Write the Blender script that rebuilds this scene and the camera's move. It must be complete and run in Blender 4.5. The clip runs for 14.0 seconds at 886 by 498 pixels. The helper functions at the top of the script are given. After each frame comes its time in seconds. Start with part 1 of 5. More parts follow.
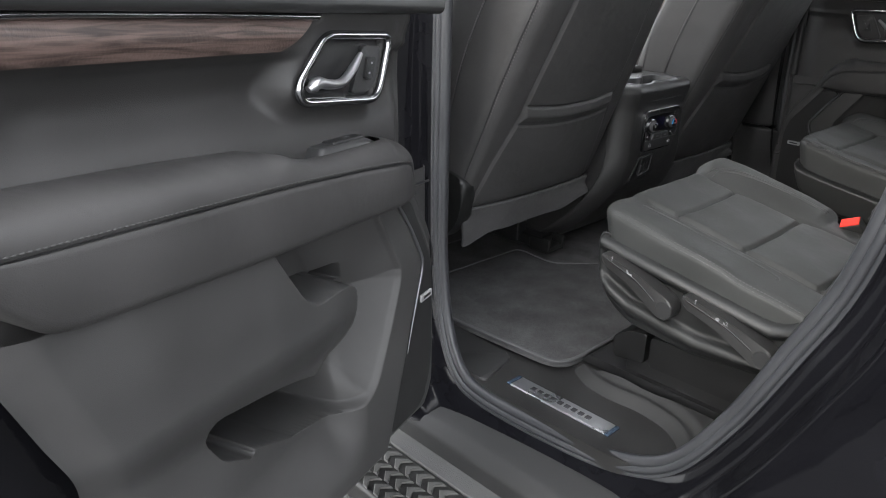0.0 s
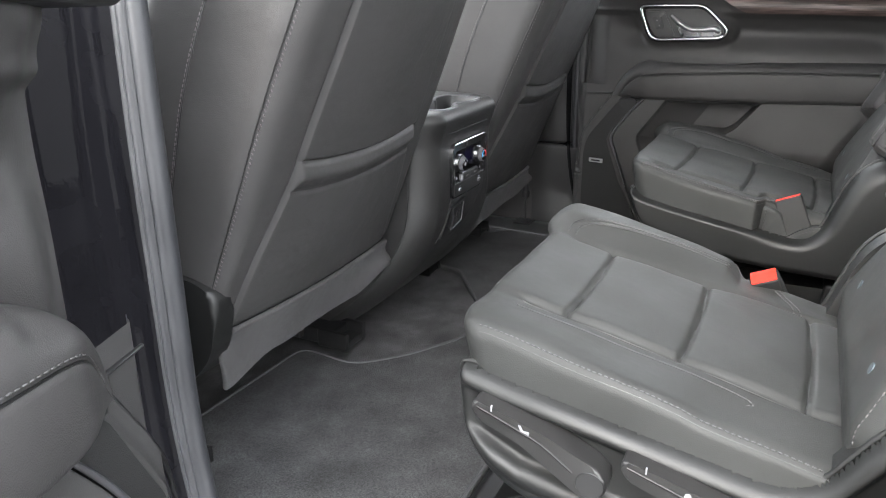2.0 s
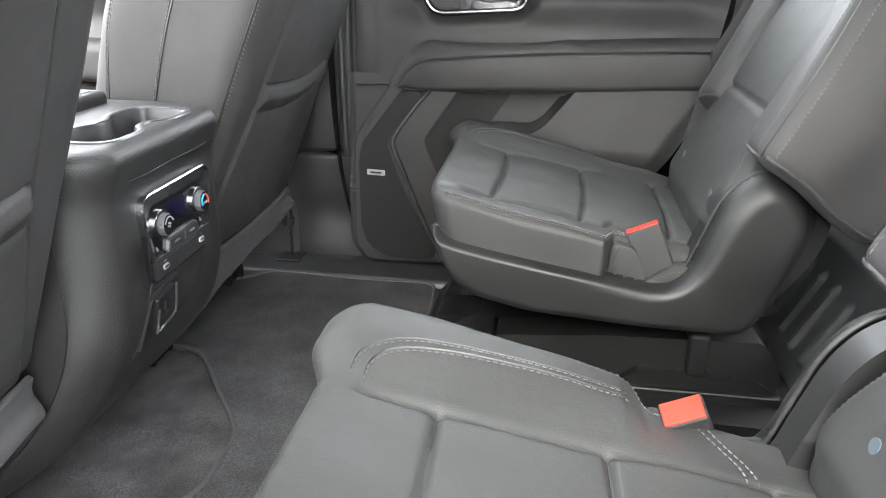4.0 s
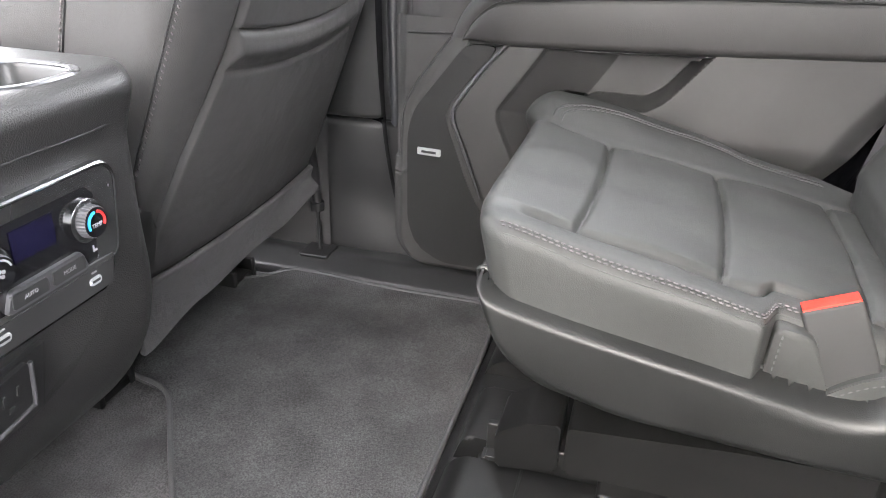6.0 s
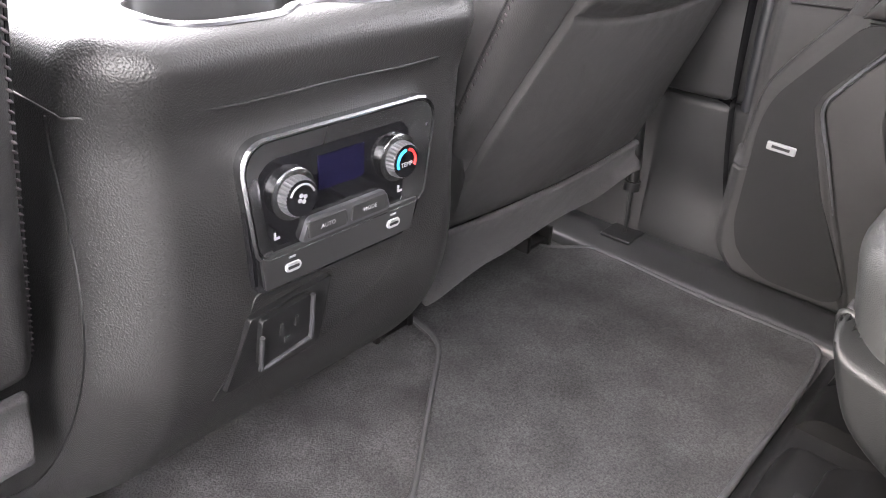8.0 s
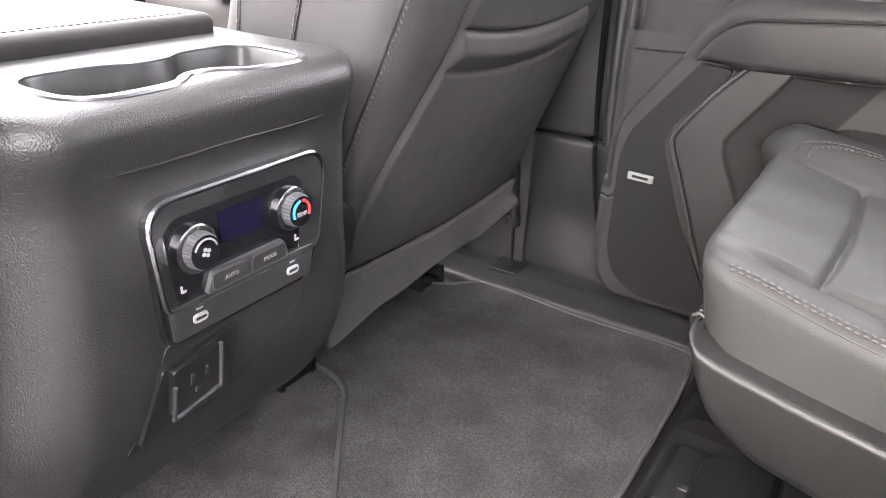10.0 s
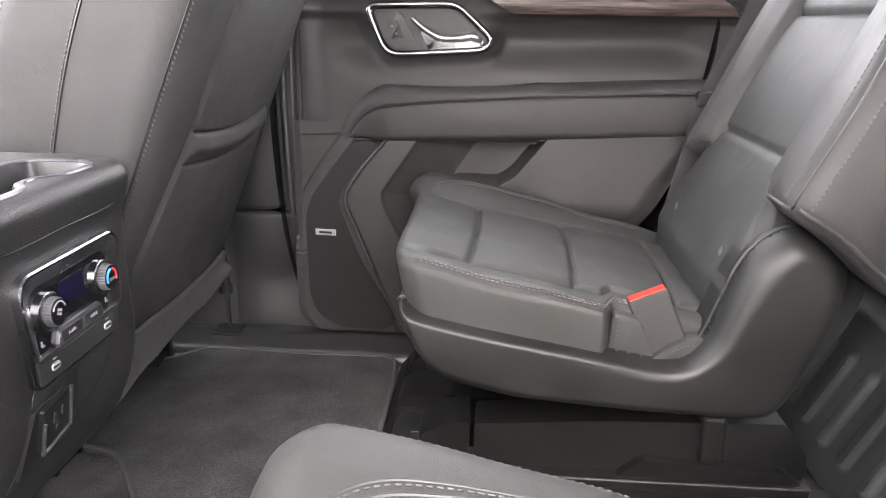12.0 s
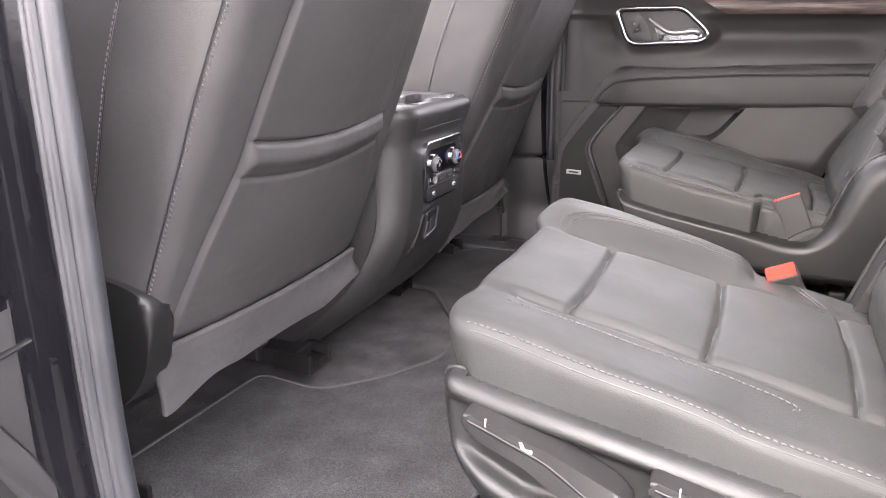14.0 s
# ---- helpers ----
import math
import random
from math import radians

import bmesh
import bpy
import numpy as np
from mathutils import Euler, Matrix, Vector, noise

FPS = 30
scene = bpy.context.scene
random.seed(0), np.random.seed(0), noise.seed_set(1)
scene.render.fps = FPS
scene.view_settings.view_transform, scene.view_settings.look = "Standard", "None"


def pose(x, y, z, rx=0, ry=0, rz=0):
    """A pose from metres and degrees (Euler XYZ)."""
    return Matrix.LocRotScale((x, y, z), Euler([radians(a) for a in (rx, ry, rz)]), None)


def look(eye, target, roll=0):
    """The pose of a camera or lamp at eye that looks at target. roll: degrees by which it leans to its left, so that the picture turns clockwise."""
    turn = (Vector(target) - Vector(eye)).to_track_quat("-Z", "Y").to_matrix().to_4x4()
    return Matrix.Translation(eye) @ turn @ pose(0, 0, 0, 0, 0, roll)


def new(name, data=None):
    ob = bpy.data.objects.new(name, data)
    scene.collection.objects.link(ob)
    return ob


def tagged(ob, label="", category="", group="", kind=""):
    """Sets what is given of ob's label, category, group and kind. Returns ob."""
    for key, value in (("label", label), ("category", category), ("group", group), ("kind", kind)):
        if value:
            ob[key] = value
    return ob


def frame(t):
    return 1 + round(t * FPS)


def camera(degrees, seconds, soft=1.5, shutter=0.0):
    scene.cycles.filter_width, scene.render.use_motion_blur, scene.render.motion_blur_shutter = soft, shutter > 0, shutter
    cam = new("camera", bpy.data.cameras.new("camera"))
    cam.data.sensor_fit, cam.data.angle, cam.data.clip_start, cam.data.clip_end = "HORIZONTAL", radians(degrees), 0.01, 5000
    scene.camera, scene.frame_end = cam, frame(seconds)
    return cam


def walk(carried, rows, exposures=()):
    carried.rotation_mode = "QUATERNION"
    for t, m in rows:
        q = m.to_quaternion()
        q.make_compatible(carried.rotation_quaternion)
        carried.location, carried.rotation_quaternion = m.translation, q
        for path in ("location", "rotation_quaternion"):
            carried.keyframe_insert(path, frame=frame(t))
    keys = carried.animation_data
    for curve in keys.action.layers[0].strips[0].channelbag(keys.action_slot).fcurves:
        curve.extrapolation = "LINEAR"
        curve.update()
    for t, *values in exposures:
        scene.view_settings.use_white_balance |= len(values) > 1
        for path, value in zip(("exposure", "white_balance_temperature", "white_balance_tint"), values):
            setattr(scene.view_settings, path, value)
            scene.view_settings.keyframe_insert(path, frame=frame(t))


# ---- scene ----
cam = camera(61.4, 14.0, soft=1.0)
PATH = [
    (0, (-1.921, -1.085, 1.391), (-0.615, 0.239, 0.655), 1.7),
    (0.5, (-1.816, -1.017, 1.369), (-0.496, 0.294, 0.633), 2.1),
    (1, (-1.693, -0.925, 1.342), (-0.304, 0.322, 0.624), 1.7),
    (1.5, (-1.565, -0.745, 1.328), (-0.012, 0.302, 0.627), 0.9),
    (2, (-1.455, -0.638, 1.317), (0.245, 0.171, 0.642), 0.5),
    (2.5, (-1.283, -0.586, 1.295), (0.488, 0.063, 0.631), 0.4),
    (3, (-1.101, -0.559, 1.284), (0.73, -0.084, 0.633), 0.2),
    (3.2, (-1.057, -0.54, 1.281), (0.799, -0.157, 0.641), 0.5),
    (5.3, (-0.564, -0.465, 1.255), (1.272, -0.262, 0.487), 1.5),
    (5.5, (-0.516, -0.467, 1.237), (1.304, -0.207, 0.45), 1.7),
    (6, (-0.424, -0.455, 1.218), (1.316, 0.023, 0.356), 2.0),
    (6.5, (-0.384, -0.434, 1.19), (1.228, 0.312, 0.272), 2.3),
    (7, (-0.355, -0.402, 1.183), (1.112, 0.551, 0.214), 2.6),
    (7.2, (-0.35, -0.388, 1.182), (1.069, 0.625, 0.201), 2.7),
    (9.3, (-0.335, -0.386, 1.174), (0.991, 0.776, 0.23), 3.9),
    (9.5, (-0.345, -0.396, 1.182), (1.04, 0.718, 0.264), 3.8),
    (10, (-0.38, -0.417, 1.196), (1.178, 0.513, 0.356), 3.1),
    (10.5, (-0.448, -0.425, 1.215), (1.28, 0.229, 0.449), 2.2),
    (11, (-0.526, -0.428, 1.232), (1.312, -0.044, 0.54), 1.4),
    (11.5, (-0.603, -0.424, 1.243), (1.283, -0.217, 0.611), 1.1),
    (12, (-0.692, -0.43, 1.233), (1.215, -0.308, 0.642), 0.9),
    (12.5, (-0.82, -0.437, 1.227), (1.098, -0.313, 0.676), 0.6),
    (13, (-0.949, -0.452, 1.232), (0.956, -0.173, 0.692), 0.4),
    (13.5, (-1.127, -0.513, 1.217), (0.712, 0.029, 0.648), 0.3),
    (14, (-1.349, -0.574, 1.215), (0.416, 0.168, 0.637), 0.3),
]
EXPOSURES = [(0, 2.2, 6200, 8), (0.2, 2.95, 6200, 8), (0.5, 3.45, 6200, 8), (1.5, 3.4, 6200, 8), (2.0, 3.37, 6200, 8), (2.5, 3.5, 6200, 7), (3.0, 3.6, 6150, 5), (5.5, 4.62, 6300, 10), (6.5, 4.66, 6350, 11),
             (7.2, 4.6, 6400, 14), (9.5, 5.15, 6480, 16), (10.0, 4.65, 6480, 16), (10.5, 4.25, 6450, 15), (11.3, 4.35, 6450, 14), (12.5, 3.95, 6480, 15), (13.2, 4.0, 6480, 16), (14, 4.1, 6480, 19)]
walk(cam, [(t, look(eye, target, roll)) for t, eye, target, roll in PATH], EXPOSURES)

# ---- light ----
world = bpy.data.worlds.new("overcast_sky")
scene.world = world
world.use_nodes = True
wn = world.node_tree
sky = wn.nodes.new("ShaderNodeTexSky")
sky.sky_type, sky.sun_disc = "NISHITA", False
sky.sun_elevation, sky.sun_rotation = radians(37), radians(-85)
sky.air_density, sky.dust_density, sky.ozone_density = 1.0, 6.0, 1.0
whiten = wn.nodes.new("ShaderNodeMixRGB")
whiten.inputs[0].default_value = 0.8
whiten.inputs[2].default_value = (9.4, 9.2, 9.1, 1)
wn.links.new(sky.outputs[0], whiten.inputs[1])
wn.links.new(whiten.outputs[0], wn.nodes["Background"].inputs[0])
wn.nodes["Background"].inputs[1].default_value = 0.15
sun = new("sun", bpy.data.lights.new("sun", "SUN"))
sun.data.energy, sun.data.angle, sun.data.color = 0.6, radians(60), (1, 0.98, 0.95)
sun.matrix_world = look((-6, 0.5, 4.5), (0, 0, 0.8))


# ---- materials ----
def material(name, color, rough=0.5, metal=0.0, grain=0.0, grain_size=700.0, blotch=0.15, blotch_size=9.0, kind="noise", rough_var=0.08, coat=0.0, spec=0.5, sheen=0.0, folds=0.0):
    """A surface with a fine relief of grain_size cells to the metre and slow blotches of colour and gloss."""
    m = bpy.data.materials.new(name)
    m.use_nodes = True
    n, l = m.node_tree.nodes, m.node_tree.links
    b = n["Principled BSDF"]
    where = n.new("ShaderNodeTexCoord").outputs["Object"]
    slow = n.new("ShaderNodeTexNoise")
    slow.inputs["Scale"].default_value, slow.inputs["Detail"].default_value = blotch_size, 6
    l.new(where, slow.inputs["Vector"])
    ramp = n.new("ShaderNodeMapRange")
    ramp.inputs["From Min"].default_value, ramp.inputs["From Max"].default_value = 0.3, 0.7
    ramp.inputs["To Min"].default_value, ramp.inputs["To Max"].default_value = 1 - blotch, 1 + blotch
    l.new(slow.outputs[0], ramp.inputs["Value"])
    mul = n.new("ShaderNodeMixRGB")
    mul.blend_type, mul.inputs[0].default_value = "MULTIPLY", 1
    mul.inputs[1].default_value = (*color, 1)
    l.new(ramp.outputs[0], mul.inputs[2])
    fine = n.new("ShaderNodeTexVoronoi" if kind == "cells" else "ShaderNodeTexNoise")
    fine.inputs["Scale"].default_value = grain_size
    if kind == "cells":
        fine.feature = "SMOOTH_F1"
    else:
        fine.inputs["Detail"].default_value = 3
    l.new(where, fine.inputs["Vector"])
    if kind == "pile":
        tuft = n.new("ShaderNodeMapRange")
        tuft.inputs["From Min"].default_value, tuft.inputs["From Max"].default_value = 0.3, 0.7
        tuft.inputs["To Min"].default_value, tuft.inputs["To Max"].default_value = 0.55, 1.45
        l.new(fine.outputs[0], tuft.inputs["Value"])
        again = n.new("ShaderNodeMixRGB")
        again.blend_type, again.inputs[0].default_value = "MULTIPLY", 1
        l.new(mul.outputs[0], again.inputs[1])
        l.new(tuft.outputs[0], again.inputs[2])
        mul = again
    l.new(mul.outputs[0], b.inputs["Base Color"])
    if grain:
        bump = n.new("ShaderNodeBump")
        bump.inputs["Strength"].default_value, bump.inputs["Distance"].default_value = grain, 0.6 / grain_size
        l.new(fine.outputs[0], bump.inputs["Height"])
        if folds:
            wave = n.new("ShaderNodeTexNoise")
            wave.inputs["Scale"].default_value, wave.inputs["Detail"].default_value = 16, 3
            l.new(where, wave.inputs["Vector"])
            sag = n.new("ShaderNodeBump")
            sag.inputs["Strength"].default_value, sag.inputs["Distance"].default_value = folds, 0.010
            l.new(wave.outputs[0], sag.inputs["Height"])
            l.new(sag.outputs[0], bump.inputs["Normal"])
        l.new(bump.outputs[0], b.inputs["Normal"])
    gloss = n.new("ShaderNodeMapRange")
    gloss.inputs["From Min"].default_value, gloss.inputs["From Max"].default_value = 0.3, 0.7
    gloss.inputs["To Min"].default_value, gloss.inputs["To Max"].default_value = max(0.02, rough - rough_var), min(1, rough + rough_var)
    l.new(slow.outputs[0], gloss.inputs["Value"])
    l.new(gloss.outputs[0], b.inputs["Roughness"])
    b.inputs["Metallic"].default_value = metal
    b.inputs["Coat Weight"].default_value = coat
    b.inputs["Specular IOR Level"].default_value = spec
    b.inputs["Sheen Weight"].default_value = sheen
    return m


leather = material("black_leather", (0.029, 0.028, 0.028), 0.56, grain=0.32, grain_size=900, kind="cells", blotch=0.16, spec=0.30, folds=0.25)
leather_panel = material("grey_black_leather", (0.0250, 0.0258, 0.0251), 0.60, grain=0.34, grain_size=950, kind="cells", blotch=0.14, spec=0.30, folds=0.25)
vinyl = material("black_vinyl", (0.032, 0.031, 0.031), 0.52, grain=0.30, grain_size=900, kind="cells", blotch=0.12, spec=0.28)
back_vinyl = material("seat_back_vinyl", (0.040, 0.039, 0.039), 0.54, grain=0.30, grain_size=900, kind="cells", blotch=0.12, spec=0.28, folds=0.3)
flap_cloth = material("felt_flap", (0.036, 0.035, 0.036), 0.95, grain=0.7, grain_size=700, blotch=0.25, sheen=0.03, folds=0.8)
plastic = material("grained_black_plastic", (0.015, 0.0147, 0.0147), 0.44, grain=0.26, grain_size=760, kind="cells", blotch=0.16)
console_plastic = material("pebble_grained_plastic", (0.0145, 0.0142, 0.0142), 0.48, grain=0.62, grain_size=820, kind="cells", blotch=0.2, spec=0.5)
silver = material("satin_silver", (0.36, 0.36, 0.37), 0.36, metal=0.9, blotch=0.05)
dark_chrome = material("dark_chrome", (0.16, 0.16, 0.165), 0.22, metal=0.9, blotch=0.08)
rail_plastic = material("rail_cover_plastic", (0.006, 0.006, 0.0061), 0.40, grain=0.2, grain_size=800, blotch=0.2, spec=0.35)
buckle_plastic = material("matt_buckle_plastic", (0.020, 0.020, 0.020), 0.62, grain=0.2, grain_size=900, blotch=0.1, spec=0.25)
plastic_soft = material("satin_black_plastic", (0.022, 0.022, 0.0225), 0.36, grain=0.10, grain_size=900, blotch=0.16, spec=0.42)
shield_plastic = material("shield_plastic", (0.0076, 0.0079, 0.0078), 0.48, grain=0.34, grain_size=900, blotch=0.2, spec=0.42)
rocker_mat = material("dusty_cladding", (0.010, 0.010, 0.0105), 0.6, grain=0.4, grain_size=600, blotch=0.25)
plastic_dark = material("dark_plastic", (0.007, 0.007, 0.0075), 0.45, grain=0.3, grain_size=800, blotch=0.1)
door_plastic = material("door_panel_plastic", (0.036, 0.0354, 0.0354), 0.50, grain=0.26, grain_size=1100, kind="cells", blotch=0.16, spec=0.28)
grille_mat = material("speaker_grille", (0.015, 0.015, 0.0152), 0.66, grain=0.30, grain_size=900, kind="cells", blotch=0.08, spec=0.25)
satin_grey = material("satin_grey_trim", (0.11, 0.11, 0.117), 0.34, metal=0.7, blotch=0.08)
chrome = material("chrome", (0.36, 0.365, 0.375), 0.20, metal=1.0, blotch=0.04, rough_var=0.05)
gloss_black = material("gloss_black", (0.008, 0.008, 0.009), 0.08, blotch=0.1, coat=0.3, rough_var=0.04)
paint = material("black_car_paint", (0.004, 0.004, 0.005), 0.09, blotch=0.2, coat=0.0, rough_var=0.05, grain=0.02, grain_size=90, spec=0.16)
rubber = material("black_rubber", (0.022, 0.023, 0.026), 0.42, grain=0.2, grain_size=400, blotch=0.15)
carpet = material("charcoal_carpet", (0.060, 0.059, 0.060), 0.95, grain=1.0, grain_size=420, kind="pile", blotch=0.40, blotch_size=16, sheen=0.0, spec=0.2)
mat_pile = material("charcoal_mat_pile", (0.050, 0.050, 0.051), 0.97, grain=1.0, grain_size=460, kind="pile", blotch=0.30, blotch_size=13, sheen=0.0, spec=0.2)
edging = material("mat_edging", (0.046, 0.046, 0.048), 0.8, grain=0.8, grain_size=500, blotch=0.1)
thread = material("grey_thread", (0.072, 0.065, 0.068), 0.75, blotch=0.1)
seat_thread = material("purple_grey_thread", (0.105, 0.092, 0.098), 0.75, blotch=0.1)
dark_thread = material("dark_thread", (0.055, 0.053, 0.056), 0.7, blotch=0.1)
webbing = material("belt_webbing", (0.038, 0.037, 0.039), 0.85, grain=0.6, grain_size=500, blotch=0.1)
red_plastic = material("red_button", (0.52, 0.020, 0.010), 0.45, blotch=0.06, spec=0.2)
white_print = material("white_print", (0.22, 0.22, 0.23), 0.5, blotch=0.05)
blue_print = material("blue_print", (0.02, 0.30, 0.65), 0.4)
red_print = material("red_print", (0.65, 0.03, 0.03), 0.4)
third_mat = material("grey_black_moulding", (0.045, 0.047, 0.048), 0.45, grain=0.4, grain_size=700, kind="cells", blotch=0.2)
plate_bar = material("plate_bar", (0.05, 0.05, 0.055), 0.4, metal=0.5)
screen_mat = material("unlit_screen", (0.006, 0.0055, 0.017), 0.15, rough_var=0.02)
plate_mat = material("brushed_plate", (0.42, 0.43, 0.45), 0.30, metal=0.9, grain=0.2, grain_size=300)
plate_blue = material("plate_end", (0.09, 0.13, 0.19), 0.25, metal=0.8)
steel = material("rail_steel", (0.45, 0.45, 0.46), 0.25, metal=1.0)
blue_cap = material("fastener_cap", (0.055, 0.072, 0.085), 0.45)
headliner = material("grey_headliner", (0.30, 0.30, 0.295), 0.9, grain=0.4, grain_size=300)
asphalt = material("asphalt", (0.055, 0.055, 0.056), 0.85, grain=1.0, grain_size=120, kind="pile", blotch=0.25, blotch_size=1.2)
tread = material("running_board_tread", (0.09, 0.09, 0.088), 0.6, metal=0.3, grain=0.4, grain_size=500)
grit = material("grit_strip", (0.06, 0.06, 0.06), 0.9, grain=1.0, grain_size=420, kind="pile")
badge_mat = material("badge_silver", (0.38, 0.38, 0.39), 0.35, metal=0.3)
glass = bpy.data.materials.new("window_glass")
glass.use_nodes = True
gb = glass.node_tree.nodes["Principled BSDF"]
gb.inputs["Transmission Weight"].default_value, gb.inputs["Roughness"].default_value, gb.inputs["IOR"].default_value = 1.0, 0.0, 1.05
gb.inputs["Base Color"].default_value = (0.93, 0.95, 0.95, 1)


def wood_material():
    m = material("open_pore_wood", (0.10, 0.062, 0.050), 0.45, grain=0.3, grain_size=300, rough_var=0.06)
    n, l = m.node_tree.nodes, m.node_tree.links
    b = n["Principled BSDF"]
    where = n.new("ShaderNodeTexCoord").outputs["Object"]
    stretch = n.new("ShaderNodeMapping")
    stretch.inputs["Scale"].default_value = (12, 7, 130)
    l.new(where, stretch.inputs["Vector"])
    vein = n.new("ShaderNodeTexNoise")
    vein.inputs["Scale"].default_value, vein.inputs["Detail"].default_value, vein.inputs["Distortion"].default_value = 1.0, 8, 1.6
    l.new(stretch.outputs[0], vein.inputs["Vector"])
    ramp = n.new("ShaderNodeValToRGB")
    ramp.color_ramp.elements[0].position, ramp.color_ramp.elements[0].color = 0.36, (0.018, 0.011, 0.009, 1)
    ramp.color_ramp.elements[1].position, ramp.color_ramp.elements[1].color = 0.62, (0.078, 0.053, 0.046, 1)
    l.new(vein.outputs[0], ramp.inputs[0])
    l.new(ramp.outputs[0], b.inputs["Base Color"])
    return m


wood = wood_material()

# ---- mesh tools ----
BASE = {}


def thing(name, base, label, category, group="", kind="", m=None):
    """An Empty that carries parts; parts are written in world metres as they lie before the pose m is applied."""
    ob = new(name)
    ob.empty_display_size = 0.05
    ob.matrix_world = m if m is not None else Matrix.Translation(base)
    BASE[ob.name] = Vector(base)
    return tagged(ob, label, category, group, kind)


def base_of(ob):
    while ob.parent:
        ob = ob.parent
    return BASE.get(ob.name, Vector((0, 0, 0)))


def mesh_part(name, verts, faces, mat, parent=None, label="", sharp=40, weld=False):
    """One mesh object from vertices in world metres."""
    v = np.asarray(verts, float)
    off = np.array(base_of(parent)) if parent else np.zeros(3)
    me = bpy.data.meshes.new(name)
    me.from_pydata((v - off).tolist(), [], [tuple(int(i) for i in f) for f in faces])
    bm = bmesh.new()
    bm.from_mesh(me)
    if weld:
        bmesh.ops.remove_doubles(bm, verts=bm.verts, dist=1e-5)
    bmesh.ops.recalc_face_normals(bm, faces=bm.faces)
    bm.to_mesh(me)
    bm.free()
    me.materials.append(mat)
    me.polygons.foreach_set("use_smooth", [True] * len(me.polygons))
    me.set_sharp_from_angle(angle=radians(sharp))
    ob = new(name, me)
    if parent:
        ob.parent = parent
    if label:
        ob["label"] = label
    return ob


def setting(name, verts, faces, mat, label, category, sharp=40):
    return tagged(mesh_part(name, verts, faces, mat, None, "", sharp), label, category, kind="structure")


def S(a, b, x):
    t = np.clip((np.asarray(x, float) - a) / (b - a), 0, 1)
    return t * t * (3 - 2 * t)


def bump_at(x, c, w):
    return np.exp(-((np.asarray(x, float) - c) / w) ** 2)


def smooth_line(pts, n=60):
    """A Catmull-Rom line through the points, in n even steps of parameter."""
    p = np.asarray(pts, float)
    q = np.vstack([2 * p[0] - p[1], p, 2 * p[-1] - p[-2]])
    t = np.linspace(0, len(p) - 1 - 1e-9, n)
    i = t.astype(int)
    f = (t - i)[:, None]
    a, b, c, d = q[i], q[i + 1], q[i + 2], q[i + 3]
    return 0.5 * (2 * b + (c - a) * f + (2 * a - 5 * b + 4 * c - d) * f * f + (3 * b - a - 3 * c + d) * f ** 3)


def even(path, step):
    p = np.asarray(path, float)
    s = np.r_[0, np.cumsum(np.linalg.norm(np.diff(p, axis=0), axis=1))]
    t = np.arange(0, s[-1], step)
    return np.stack([np.interp(t, s, p[:, k]) for k in range(p.shape[1])], 1)


def round_poly(pts, r, n=5):
    """A polygon with its corners rounded to about r."""
    out = []
    p = [np.asarray(q, float) for q in pts]
    for i, c in enumerate(p):
        a, b = p[i - 1], p[(i + 1) % len(p)]
        ra = min(r, 0.45 * np.linalg.norm(a - c))
        rb = min(r, 0.45 * np.linalg.norm(b - c))
        s, e = c + (a - c) / np.linalg.norm(a - c) * ra, c + (b - c) / np.linalg.norm(b - c) * rb
        for t in np.linspace(0, 1, n):
            out.append((1 - t) ** 2 * s + 2 * t * (1 - t) * c + t * t * e)
    return np.array(out)


def sd_poly(x, y, poly):
    """Signed distance to a polygon, negative inside."""
    p = np.asarray(poly, float)
    x, y = np.asarray(x, float), np.asarray(y, float)
    d = np.full(x.shape, 1e9)
    inside = np.zeros(x.shape, bool)
    for a, b in zip(p, np.roll(p, -1, 0)):
        e = b - a
        t = np.clip(((x - a[0]) * e[0] + (y - a[1]) * e[1]) / (e @ e), 0, 1)
        d = np.minimum(d, np.hypot(x - a[0] - t * e[0], y - a[1] - t * e[1]))
        cross = ((a[1] > y) != (b[1] > y)) & (x < (b[0] - a[0]) * (y - a[1]) / (b[1] - a[1] + 1e-12) + a[0])
        inside ^= cross
    return np.where(inside, -d, d)


def sd_line(x, y, pts):
    p = np.asarray(pts, float)
    d = np.full(np.shape(x), 1e9)
    for a, b in zip(p[:-1], p[1:]):
        e = b - a
        t = np.clip(((x - a[0]) * e[0] + (y - a[1]) * e[1]) / (e @ e), 0, 1)
        d = np.minimum(d, np.hypot(x - a[0] - t * e[0], y - a[1] - t * e[1]))
    return d


def sheet(P):
    """Faces for a grid of points of shape (n, m, 3)."""
    n, m = P.shape[:2]
    k = np.arange(n * m).reshape(n, m)
    f = np.stack([k[:-1, :-1], k[1:, :-1], k[1:, 1:], k[:-1, 1:]], -1).reshape(-1, 4)
    return P.reshape(-1, 3), f


